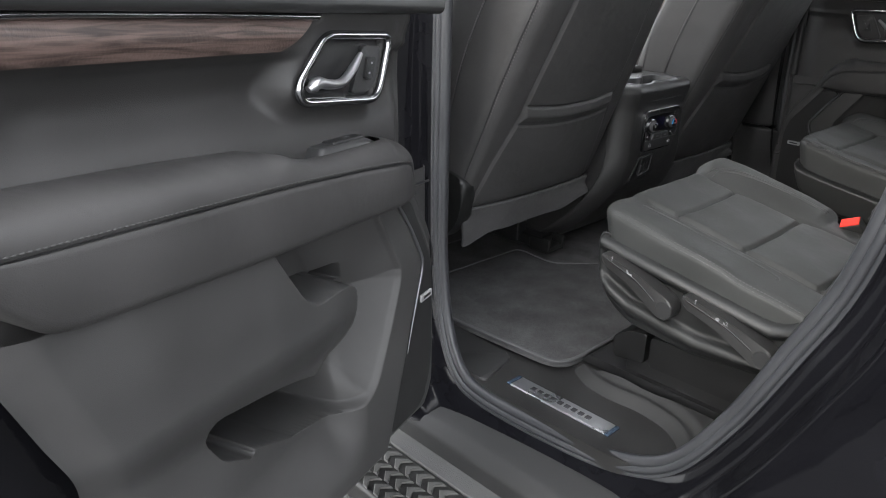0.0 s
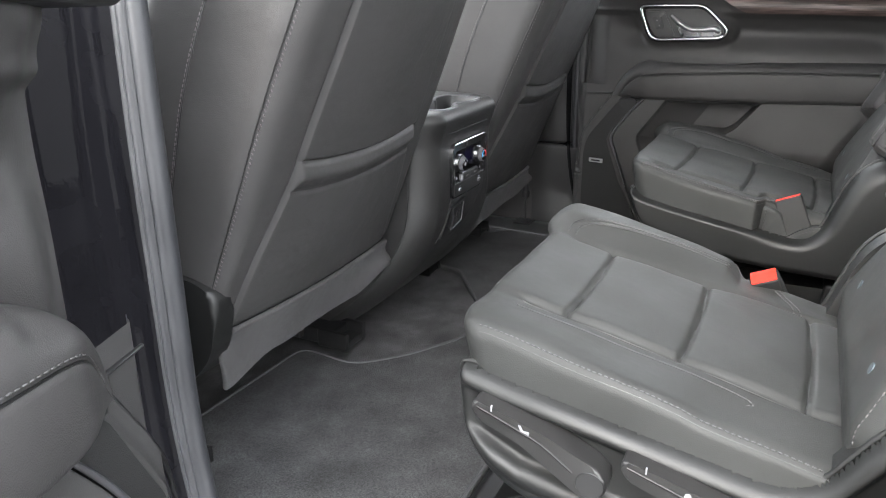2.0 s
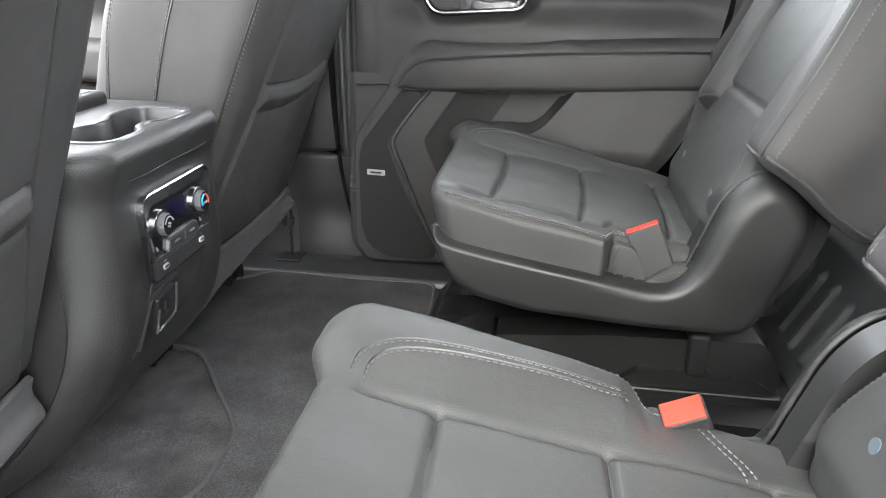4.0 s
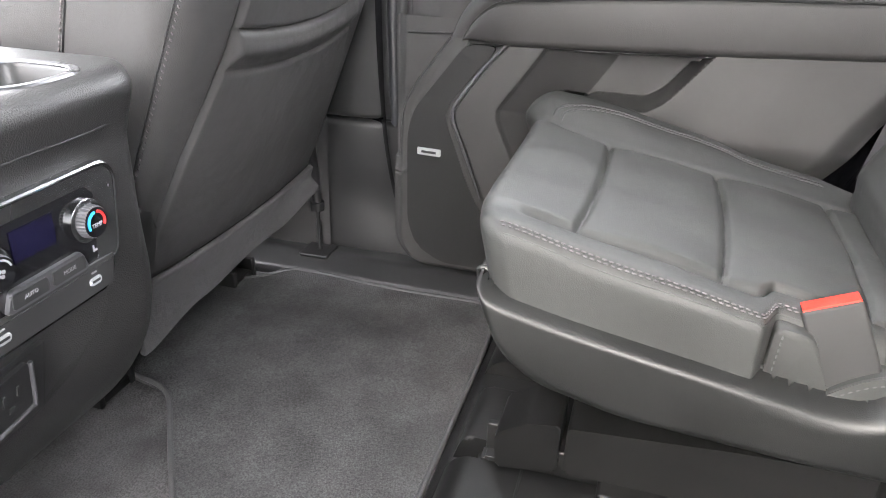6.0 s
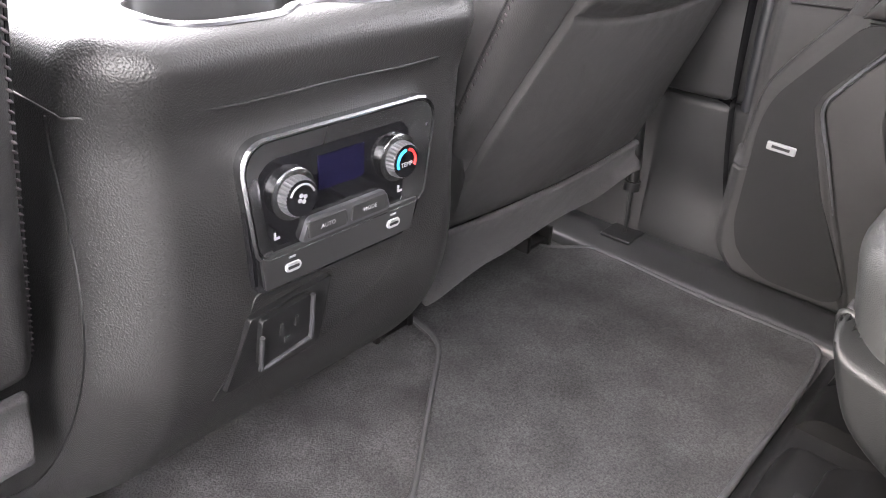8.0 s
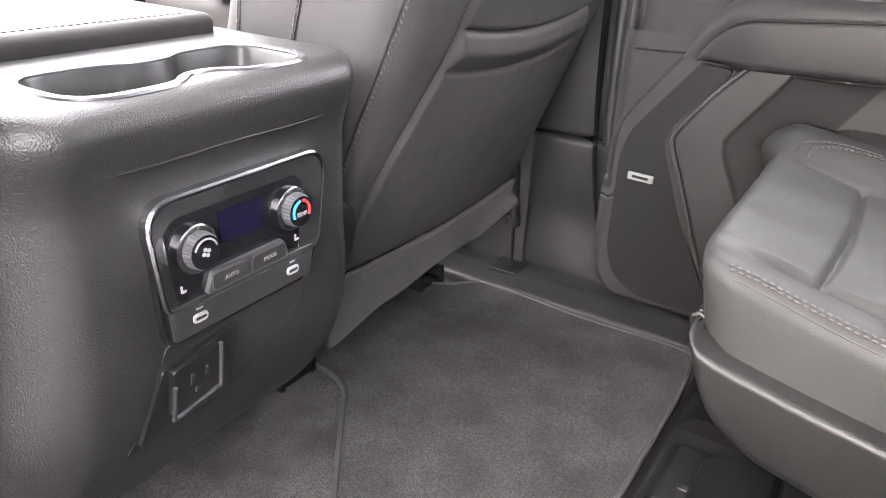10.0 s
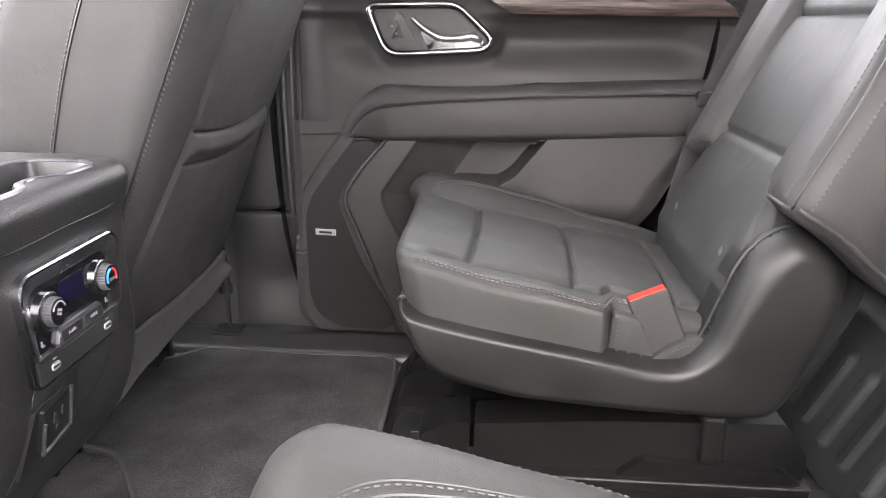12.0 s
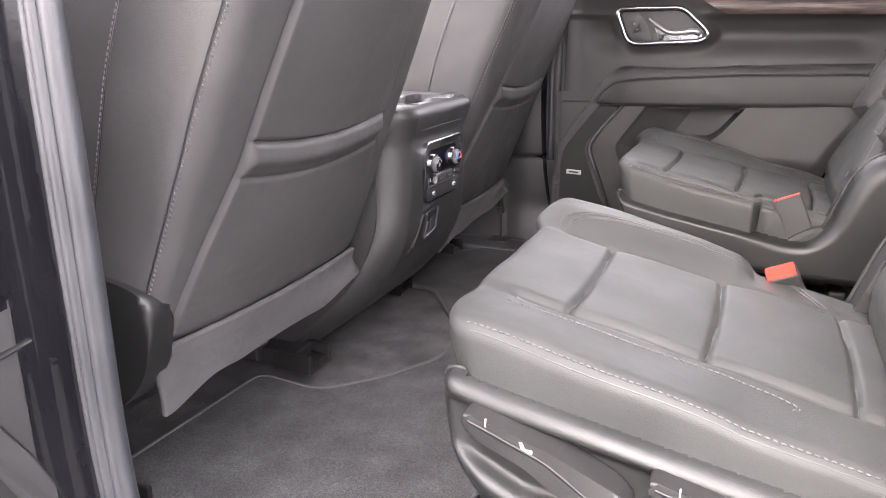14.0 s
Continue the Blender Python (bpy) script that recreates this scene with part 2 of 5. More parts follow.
class Soft:
    """A rounded block, cut fine enough to be bent by deform(points)."""

    def __init__(self, lo, hi, r, cells, deform=None):
        self.lo, self.hi, self.cells, self.deform = np.array(lo, float), np.array(hi, float), cells, deform
        self.r = min(r, 0.499 * (self.hi - self.lo).min())

    def at(self, p):
        p = np.asarray(p, float)
        q = np.clip(p, self.lo + self.r, self.hi - self.r)
        d = p - q
        n = np.linalg.norm(d, axis=-1, keepdims=True)
        v = q + np.where(n > 1e-9, d / np.maximum(n, 1e-9) * np.minimum(self.r, np.maximum(n, 0) * 1e6), 0)
        return self.deform(v) if self.deform else v

    def mesh(self):
        lines = []
        for k in range(3):
            e = self.r * np.tan(np.linspace(math.pi / 4, 0, 5))[:-1]
            mid = np.linspace(self.lo[k] + self.r, self.hi[k] - self.r, max(2, self.cells[k] + 1))
            lines.append(np.r_[self.lo[k] + self.r - e, mid, self.hi[k] - self.r + e[::-1]])
        V, F, base = [], [], 0
        for k in range(3):
            i, j = (k + 1) % 3, (k + 2) % 3
            for end in (self.lo[k], self.hi[k]):
                A, B = np.meshgrid(lines[i], lines[j], indexing="ij")
                P = np.zeros(A.shape + (3,))
                P[..., i], P[..., j], P[..., k] = A, B, end
                v, f = sheet(P)
                V.append(v)
                F.append(f + base)
                base += len(v)
        V, F = np.vstack(V), np.vstack(F)
        u, inv = np.unique(np.round(V, 6), axis=0, return_inverse=True)
        return self.at(u), inv.reshape(-1)[F]


def soft(name, lo, hi, r, mat, parent, cells=(2, 2, 2), deform=None, label="", sharp=60):
    return mesh_part(name, *Soft(lo, hi, r, cells, deform).mesh(), mat, parent, label, sharp)


def prism_data(profile, lo, hi, axis, bevel=0.0, seg=2):
    """A polygon pushed out along an axis (0, 1 or 2); its two coordinates are the other axes in order."""
    others = [k for k in range(3) if k != axis]
    bm = bmesh.new()
    rings = []
    for end in (lo, hi):
        ring = []
        for a, b in profile:
            c = [0, 0, 0]
            c[others[0]], c[others[1]], c[axis] = a, b, end
            ring.append(bm.verts.new(c))
        rings.append(ring)
    caps = [bm.faces.new(rings[0]), bm.faces.new(rings[1][::-1])]
    n = len(profile)
    for i in range(n):
        bm.faces.new((rings[0][i], rings[0][(i + 1) % n], rings[1][(i + 1) % n], rings[1][i]))
    if bevel:
        edges = list({e for f in caps for e in f.edges})
        bmesh.ops.bevel(bm, geom=edges, offset=bevel, segments=seg, profile=0.6, affect="EDGES", clamp_overlap=True)
    bmesh.ops.triangulate(bm, faces=[f for f in bm.faces if len(f.verts) > 4])
    bm.verts.index_update()
    v = np.array([q.co[:] for q in bm.verts])
    f = [[q.index for q in g.verts] for g in bm.faces]
    bm.free()
    return v, f


def prism(name, profile, lo, hi, axis, mat, parent, bevel=0.0, seg=2, label="", sharp=35):
    return mesh_part(name, *prism_data(profile, lo, hi, axis, bevel, seg), mat, parent, label, sharp)


def tube_data(path, r, n=8, closed=False, flat=1.0, up=(0, 0, 1)):
    p = np.asarray(path, float)
    t = np.roll(p, -1, 0) - np.roll(p, 1, 0) if closed else np.gradient(p, axis=0)
    t /= np.linalg.norm(t, axis=1, keepdims=True) + 1e-12
    side = np.cross(t, np.array(up, float))
    bad = np.linalg.norm(side, axis=1) < 1e-3
    side[bad] = np.cross(t[bad], (1, 0, 0.01))
    side /= np.linalg.norm(side, axis=1, keepdims=True)
    top = np.cross(side, t)
    a = np.linspace(0, 2 * math.pi, n, endpoint=False)
    rr = np.asarray(r, float).reshape(-1, 1, 1)
    P = p[:, None] + rr * (np.cos(a)[None, :, None] * side[:, None] + flat * np.sin(a)[None, :, None] * top[:, None])
    m = len(p)
    k = np.arange(m * n).reshape(m, n)
    k2 = np.roll(k, -1, 0) if closed else k[1:]
    k1 = k if closed else k[:-1]
    f = np.stack([k1, k2, np.roll(k2, -1, 1), np.roll(k1, -1, 1)], -1).reshape(-1, 4).tolist()
    if not closed:
        f += [list(k[0]), list(k[-1][::-1])]
    return P.reshape(-1, 3), f


def tube(name, path, r, mat, parent, n=8, closed=False, flat=1.0, up=(0, 0, 1), label=""):
    return mesh_part(name, *tube_data(path, r, n, closed, flat, up), mat, parent, label, 60)


def joined(chunks):
    V, F, base = [], [], 0
    for v, f in chunks:
        V.append(np.asarray(v, float))
        F += [[int(i) + base for i in g] for g in f]
        base += len(v)
    return np.vstack(V), F


def stitching(name, path, mat, parent, step=0.0068, length=0.0048, r=0.0010, slant=0.0, up=(0, 0, 1), label=""):
    """A row of sewn stitches along a line."""
    p = even(path, step)
    t = np.gradient(p, axis=0)
    t /= np.linalg.norm(t, axis=1, keepdims=True) + 1e-12
    side = np.cross(t, np.array(up, float))
    side /= np.linalg.norm(side, axis=1, keepdims=True) + 1e-9
    chunks = []
    for c, d, s in zip(p, t, side):
        d = d + slant * s
        line = [c - d * length / 2, c - d * length / 4, c + d * length / 4, c + d * length / 2]
        chunks.append(tube_data(line, np.array([0.3, 1, 1, 0.3]) * r, 5, up=up))
    return mesh_part(name, *joined(chunks), mat, parent, label, 80)


def relief_plate(name, poly, x0, out, r, relief, mat, parent, cell=0.004, label="", edge=None):
    """A moulded plate in the y-z plane at x0, facing along out (+1 or -1 in x), its rim rolled over by r and relief(y, z) metres proud."""
    p = np.asarray(poly, float)
    ys = np.arange(p[:, 0].min() - cell, p[:, 0].max() + 2 * cell, cell)
    zs = np.arange(p[:, 1].min() - cell, p[:, 1].max() + 2 * cell, cell)
    Y, Z = np.meshgrid(ys, zs, indexing="ij")
    e = -sd_poly(Y, Z, p)
    # draw the rim's vertices onto the outline, so that it is cut clean
    roll = r - np.sqrt(np.clip(r * r - (r - np.clip(e, 0, r)) ** 2, 0, None))
    drop = 1.6 * roll if edge is None else edge(np.clip(e, 0, None), Y, Z)
    X = x0 + out * (relief(Y, Z) * S(0, 2 * r, e) - drop)
    v, f = sheet(np.stack([X, Y, Z], -1))
    f = f[(e.reshape(-1)[f] > -0.6 * cell).all(1)]
    used = np.unique(f)
    again = np.full(len(v), -1)
    again[used] = np.arange(len(used))
    lip = even(np.vstack([p, p[:1]]), 0.004)
    back = np.full(len(lip), 1.6 * r) if edge is None else edge(np.zeros(len(lip)), lip[:, 0], lip[:, 1])
    bead = tube_data(np.c_[x0 - out * (back - 0.001), lip], 0.0034, 8, True, up=(1, 0, 0))
    return mesh_part(name, *joined([(v[used], again[f]), bead]), mat, parent, label, 80)


def letters(name, text, size, m, mat, parent, depth=0.0004):
    """Writing in the built-in font, turned into a mesh of its own."""
    cu = bpy.data.curves.new(name, "FONT")
    cu.body, cu.size, cu.align_x, cu.align_y, cu.extrude, cu.resolution_u = text, size, "CENTER", "CENTER", depth, 3
    ob = bpy.data.objects.new(name, cu)
    scene.collection.objects.link(ob)
    bpy.context.view_layer.update()
    me = bpy.data.meshes.new_from_object(ob)
    bpy.data.objects.remove(ob)
    v = np.array([(m @ q.co)[:] for q in me.vertices])
    f = [list(q.vertices) for q in me.polygons]
    return mesh_part(name, v, f, mat, parent)

# ---- outside ----
G = np.array([[(x, y, 0.0) for y in np.linspace(-60, 60, 25)] for x in np.linspace(-60, 60, 25)])
setting("ground", *sheet(G), asphalt, "grey asphalt car park under the car", "ground")

# ---- the car's shell ----
OPENING = smooth_line([(-0.85, 0.012, 1.45), (-0.85, 0.012, 1.25), (-0.85, 0.008, 0.97), (-0.855, -0.002, 0.78), (-0.865, -0.035, 0.63), (-0.885, -0.10, 0.545), (-0.89, -0.18, 0.518),
                       (-0.88, -0.35, 0.513), (-0.868, -0.50, 0.525), (-0.858, -0.60, 0.575), (-0.852, -0.68, 0.70), (-0.846, -0.745, 0.85), (-0.84, -0.80, 0.99), (-0.84, -0.84, 1.2),
                       (-0.835, -0.86, 1.45), (-0.80, -0.80, 1.68), (-0.77, -0.40, 1.745), (-0.79, -0.05, 1.70), (-0.85, 0.012, 1.45)], 160)[:-1]
MID = np.array([0, -0.42, 1.08])


def ring(grow, out, line=OPENING):
    p = line.copy()
    d = (p - MID) * np.array([0, 1, 1])
    d /= np.linalg.norm(d, axis=1, keepdims=True)
    p += d * grow
    p[:, 0] -= out
    return p


def mirrored(v):
    return np.asarray(v) * np.array([-1, 1, 1])


steps = [(0.004, -0.02), (0.022, 0.0), (0.030, 0.02), (0.055, 0.03), (0.075, 0.045), (0.085, 0.075), (0.10, 0.09), (0.16, 0.105), (0.30, 0.125), (0.55, 0.13), (0.9, 0.10), (1.5, 0.05)]
rows = []
for grow, out in steps:
    p = ring(grow, out)
    p[:, 2] = np.clip(p[:, 2], 0.44, 1.80)
    p[:, 1] = np.clip(p[:, 1], -2.5, 1.5)
    rows.append(p)
shell = np.array(rows)
shell = np.concatenate([shell, shell[:, :1]], 1)
v, f = sheet(shell)
mid = v[f].mean(1)
glazed = (mid[:, 2] > 1.30) & (mid[:, 2] < 1.765) & ((mid[:, 1] > 0.13) | ((mid[:, 1] < -1.02) & (mid[:, 1] > -2.3)))
f = f[~glazed]
f = f[v[f][:, :, 2].max(1) > 0.4405]
setting("wall_left", v, f, paint, "glossy black painted body side round the open rear door", "car body", 50)
setting("wall_right", mirrored(v), f, paint, "glossy black painted body side behind the closed doors", "car body", 50)

seal = thing("door_seal", (-0.86, -0.4, 0.5), "black rubber door seal round the rear door opening", "door seal", kind="structure")
for grow, out, r in ((0.000, -0.002, 0.012), (0.013, 0.006, 0.008), (0.025, 0.004, 0.008)):
    tube("seal_lip", ring(grow, out), r, rubber, seal, 10, True, up=(1, 0, 0))

for side, name in ((-1, "rocker_left"), (1, "rocker_right")):
    prof = round_poly([(side * 0.90, 0.472), (side * 0.965, 0.455), (side * 0.990, 0.432), (side * 0.990, 0.372), (side * 0.93, 0.34), (side * 0.80, 0.34), (side * 0.80, 0.46)], 0.008)
    v, f = prism_data([tuple(q) for q in prof], -2.4, 1.6, 1)
    setting(name, v, f, rocker_mat, "matt black rocker cladding with road dust", "rocker cladding")

board = thing("running_board", (-1.06, -0.2, 0.33), "black running board with a moulded chevron tread", "running board")
soft("body", (-1.17, -1.5, 0.33), (-0.975, 1.4, 0.385), 0.012, plastic, board, (1, 1, 1))
soft("grit_strip", (-1.035, -1.45, 0.384), (-0.985, 1.35, 0.392), 0.003, grit, board, (1, 1, 1))
chev = [(-0.020, -0.012), (0.0, 0.006), (0.020, -0.012), (0.020, 0.002), (0.0, 0.022), (-0.020, 0.002)]
cv, cf = prism_data(chev, 0.0, 0.006, 2, 0.002, 1)
for col in range(3):
    for row in range(24):
        mesh_part("tread_block", cv + np.array([-1.062 - 0.042 * col, -0.62 + 0.034 * row + 0.017 * (col % 2), 0.384]), cf, tread, board)

setting("floor", *Soft((-0.742, -1.7, 0.48), (0.80, 1.5, 0.545), 0.01, (30, 50, 1), lambda v: v + np.c_[0 * v[:, 0], 0 * v[:, 0], 0.003 * np.sin(9 * v[:, 0] + 3) * np.sin(7 * v[:, 1]) - 0.030 * S(-0.60, -0.66, v[:, 0])]).mesh(), carpet, "charcoal carpet over the car floor", "carpet")
roof_v, roof_f = Soft((-0.74, -2.5, 1.76), (0.74, 0.75, 1.84), 0.03, (14, 32, 1)).mesh()
mid = roof_v[roof_f].mean(1)
# unseen roof opening, added to let more light into the cabin
roof_f = roof_f[~((np.abs(mid[:, 0]) < 0.42) & (mid[:, 1] < 0.52) & (mid[:, 1] > -0.06))]
setting("ceiling", roof_v, roof_f, headliner, "light grey headliner, unseen, with an added opening that lets light in", "headliner")


def block(name, lo, hi, r, mat, label, category, cells=(2, 2, 2), deform=None):
    return setting(name, *Soft(lo, hi, r, cells, deform).mesh(), mat, label, category, 60)


block("wall_front", (-0.85, 1.15, 0.5), (0.85, 1.55, 1.15), 0.08, plastic, "black dashboard across the front of the cabin", "dashboard")
block("wall_rear", (-0.85, -2.6, 0.5), (0.85, -2.5, 1.2), 0.02, plastic, "black tailgate trim at the end of the load space", "tailgate")
for side, name in ((-1, "left"), (1, "right")):
    lo, hi = sorted((side * 0.84, side * 0.92))
    block("pillar_front_" + name, (lo - 0.02, 0.75, 1.1), (hi, 0.86, 1.82), 0.02, paint, "black windscreen pillar", "pillar")
    block("pillar_rear_" + name, (lo, -2.5, 1.1), (hi, -2.2, 1.82), 0.02, paint, "black rear pillar", "pillar")
    block("pillar_third_" + name, (lo, -1.22, 1.1), (hi, -0.98, 1.82), 0.02, paint, "black pillar behind the rear door", "pillar")
    block("quarter_trim_" + name, (lo, -2.5, 0.5), (hi, -0.93, 1.29), 0.03, plastic_soft, "black plastic trim beside the third row", "trim")

# trim of the B pillar beside the closed doors
pil = thing("pillar_trim", (0.86, 0.08, 0.55), "black grained plastic trim on the pillar between the doors", "pillar trim", kind="structure")


def pillar_bend(v):
    x, y, z = v.T
    flare = S(0.68, 0.55, z)
    return np.c_[x - 0.022 * flare - 0.012 * S(0.0, 0.10, y), y - 0.035 * flare * S(0.10, 0.0, y), z]


soft("lower_trim", (0.872, -0.016, 0.535), (0.94, 0.26, 0.821), 0.012, plastic_soft, pil, (4, 10, 14), pillar_bend)
soft("upper_trim", (0.875, -0.016, 0.825), (0.94, 0.26, 1.80), 0.012, plastic_soft, pil, (4, 10, 14), pillar_bend)
block("pillar_left", (-0.850, 0.055, 0.53), (-0.800, 0.26, 1.80), 0.02, plastic_soft, "black trim on the pillar between the near doors", "pillar trim")
block("pillar_right", (0.885, -0.03, 0.53), (0.94, 0.28, 1.80), 0.01, plastic_dark, "dark metal pillar behind the trim", "pillar")
far_seal = thing("door_seal", (0.86, 0.0, 0.5), "black rubber seal round the closed door", "door seal", kind="structure")
tube("seal_lip", mirrored(ring(0.002, 0.030)), 0.011, rubber, far_seal, 8, True, up=(1, 0, 0))
tube("seal_lip", mirrored(ring(-0.012, 0.034)), 0.007, rubber, far_seal, 8, True, up=(1, 0, 0))

# sill on the far side, with the belt anchor
sill_r = thing("sill_trim", (0.8, 0.0, 0.545), "black plastic sill trim along the carpet edge", "sill trim", kind="structure")
prof = [tuple(q) for q in round_poly([(0.715, 0.545), (0.725, 0.560), (0.79, 0.572), (0.86, 0.560), (0.90, 0.52), (0.90, 0.50), (0.715, 0.50)], 0.012)]
prism("cover", prof, -0.66, 0.42, 1, plastic_soft, sill_r)
anchor = thing("belt_anchor", (0.795, 0.135, 0.565), "thin black seat belt anchor rod on a sill plate", "belt anchor")
tube("rod", [(0.797, 0.133, 0.565), (0.798, 0.134, 0.60), (0.800, 0.137, 0.66)], 0.004, plastic_dark, anchor)
tube("collar", [(0.800, 0.137, 0.655), (0.800, 0.137, 0.672)], 0.014, plastic_dark, anchor, 12)
tube("sleeve", [(0.800, 0.137, 0.670), (0.803, 0.142, 0.73), (0.806, 0.150, 0.80)], 0.010, plastic_dark, anchor, 10)
soft("plate", (0.765, 0.105, 0.566), (0.825, 0.165, 0.573), 0.003, plastic_dark, anchor, (1, 1, 1))

# near sill with its plate
sill_l = thing("sill_trim", (-0.82, -0.3, 0.5), "black plastic sill trim inside the open door", "sill trim", kind="structure")
prof = [tuple(q) for q in round_poly([(-0.885, -0.06), (-0.885, -0.50), (-0.86, -0.57), (-0.80, -0.60), (-0.68, -0.59), (-0.66, -0.29), (-0.69, -0.22), (-0.735, -0.10), (-0.74, 0.06), (-0.86, 0.06)], 0.03)]
prism("cover", prof, 0.50, 0.532, 2, plastic, sill_l, 0.006)
prism("side_cover", [tuple(q) for q in round_poly([(-0.872, 0.03), (-0.872, -0.165), (-0.745, -0.13), (-0.735, 0.25), (-0.86, 0.25)], 0.02)], 0.50, 0.538, 2, plastic_soft, sill_l, 0.006)
kick = [tuple(q) for q in round_poly([(-0.60, -0.248), (-0.686, -0.256), (-0.719, -0.315), (-0.727, -0.378), (-0.719, -0.445), (-0.730, -0.511), (-0.758, -0.556), (-0.81, -0.585), (-0.81, -0.71), (-0.62, -0.71)], 0.022)]
Xk, Yk = np.meshgrid(np.linspace(-0.80, -0.42, 110), np.linspace(-0.70, -0.235, 120), indexing="ij")
dk = sd_poly(Xk, Yk, kick)
kv, kf = sheet(np.stack([Xk, Yk, 0.528 + 0.024 * S(0.006, -0.020, dk) + 0.003 * bump_at(dk, -0.022, 0.008) + 0.014 * S(-0.030, -0.052, dk) - 0.045 * S(-0.678, -0.664, Xk)], -1))
mesh_part("kick_step", kv, kf[dk.reshape(-1)[kf].max(1) < 0.016], buckle_plastic, sill_l, "", 60)
plate = thing("sill_plate", (-0.815, -0.32, 0.532), "brushed metal sill plate with dark bars and blue ends", "sill plate")
soft("plate", (-0.838, -0.445, 0.531), (-0.796, -0.205, 0.5355), 0.002, plate_mat, plate, (1, 1, 1))
for a, b in ((-0.4555, -0.4455), (-0.2045, -0.1945)):
    soft("end_cap", (-0.838, a, 0.531), (-0.796, b, 0.5355), 0.002, plate_blue, plate, (1, 1, 1))
for k in range(9):
    y0 = -0.248 - 0.0175 * k
    soft("bar", (-0.823, y0 - 0.011, 0.5350), (-0.811, y0, 0.5374), 0.0004, plate_bar, plate, (1, 1, 1))

# carpet mat with its notch round the console
MAT = round_poly([(-0.70, 0.28), (-0.26, 0.27), (-0.275, 0.13), (-0.19, 0.05), (-0.06, -0.025), (0.08, -0.02), (0.19, 0.06), (0.325, 0.155), (0.35, 0.27), (0.64, 0.28), (0.675, 0.20), (0.735, 0.16), (0.715, -0.05),
                  (0.72, -0.245), (0.60, -0.255), (-0.68, -0.255), (-0.725, -0.235), (-0.735, -0.10), (-0.745, 0.06), (-0.735, 0.24)], 0.035)
floor_mat = thing("floor_mat", (0, 0, 0.545), "charcoal carpet floor mat with a bound edge", "floor mat")
prism("mat_body", [tuple(q) for q in MAT], 0.540, 0.557, 2, mat_pile, floor_mat, 0.004)
tube("binding", np.c_[even(np.vstack([MAT, MAT[:1]]), 0.01), np.full(len(even(np.vstack([MAT, MAT[:1]]), 0.01)), 0.556)], 0.0042, edging, floor_mat, 8, True)
a = np.linspace(0, 2 * math.pi, 24, endpoint=False)
tube("eyelet", np.c_[-0.70 + 0.02 * np.cos(a), 0.17 + 0.02 * np.sin(a), np.full(24, 0.558)], 0.004, rubber, floor_mat, 8, True)


# ---- doors ----
stitch_tone = material("armrest_thread", (0.042, 0.041, 0.042), 0.7, blotch=0.1)

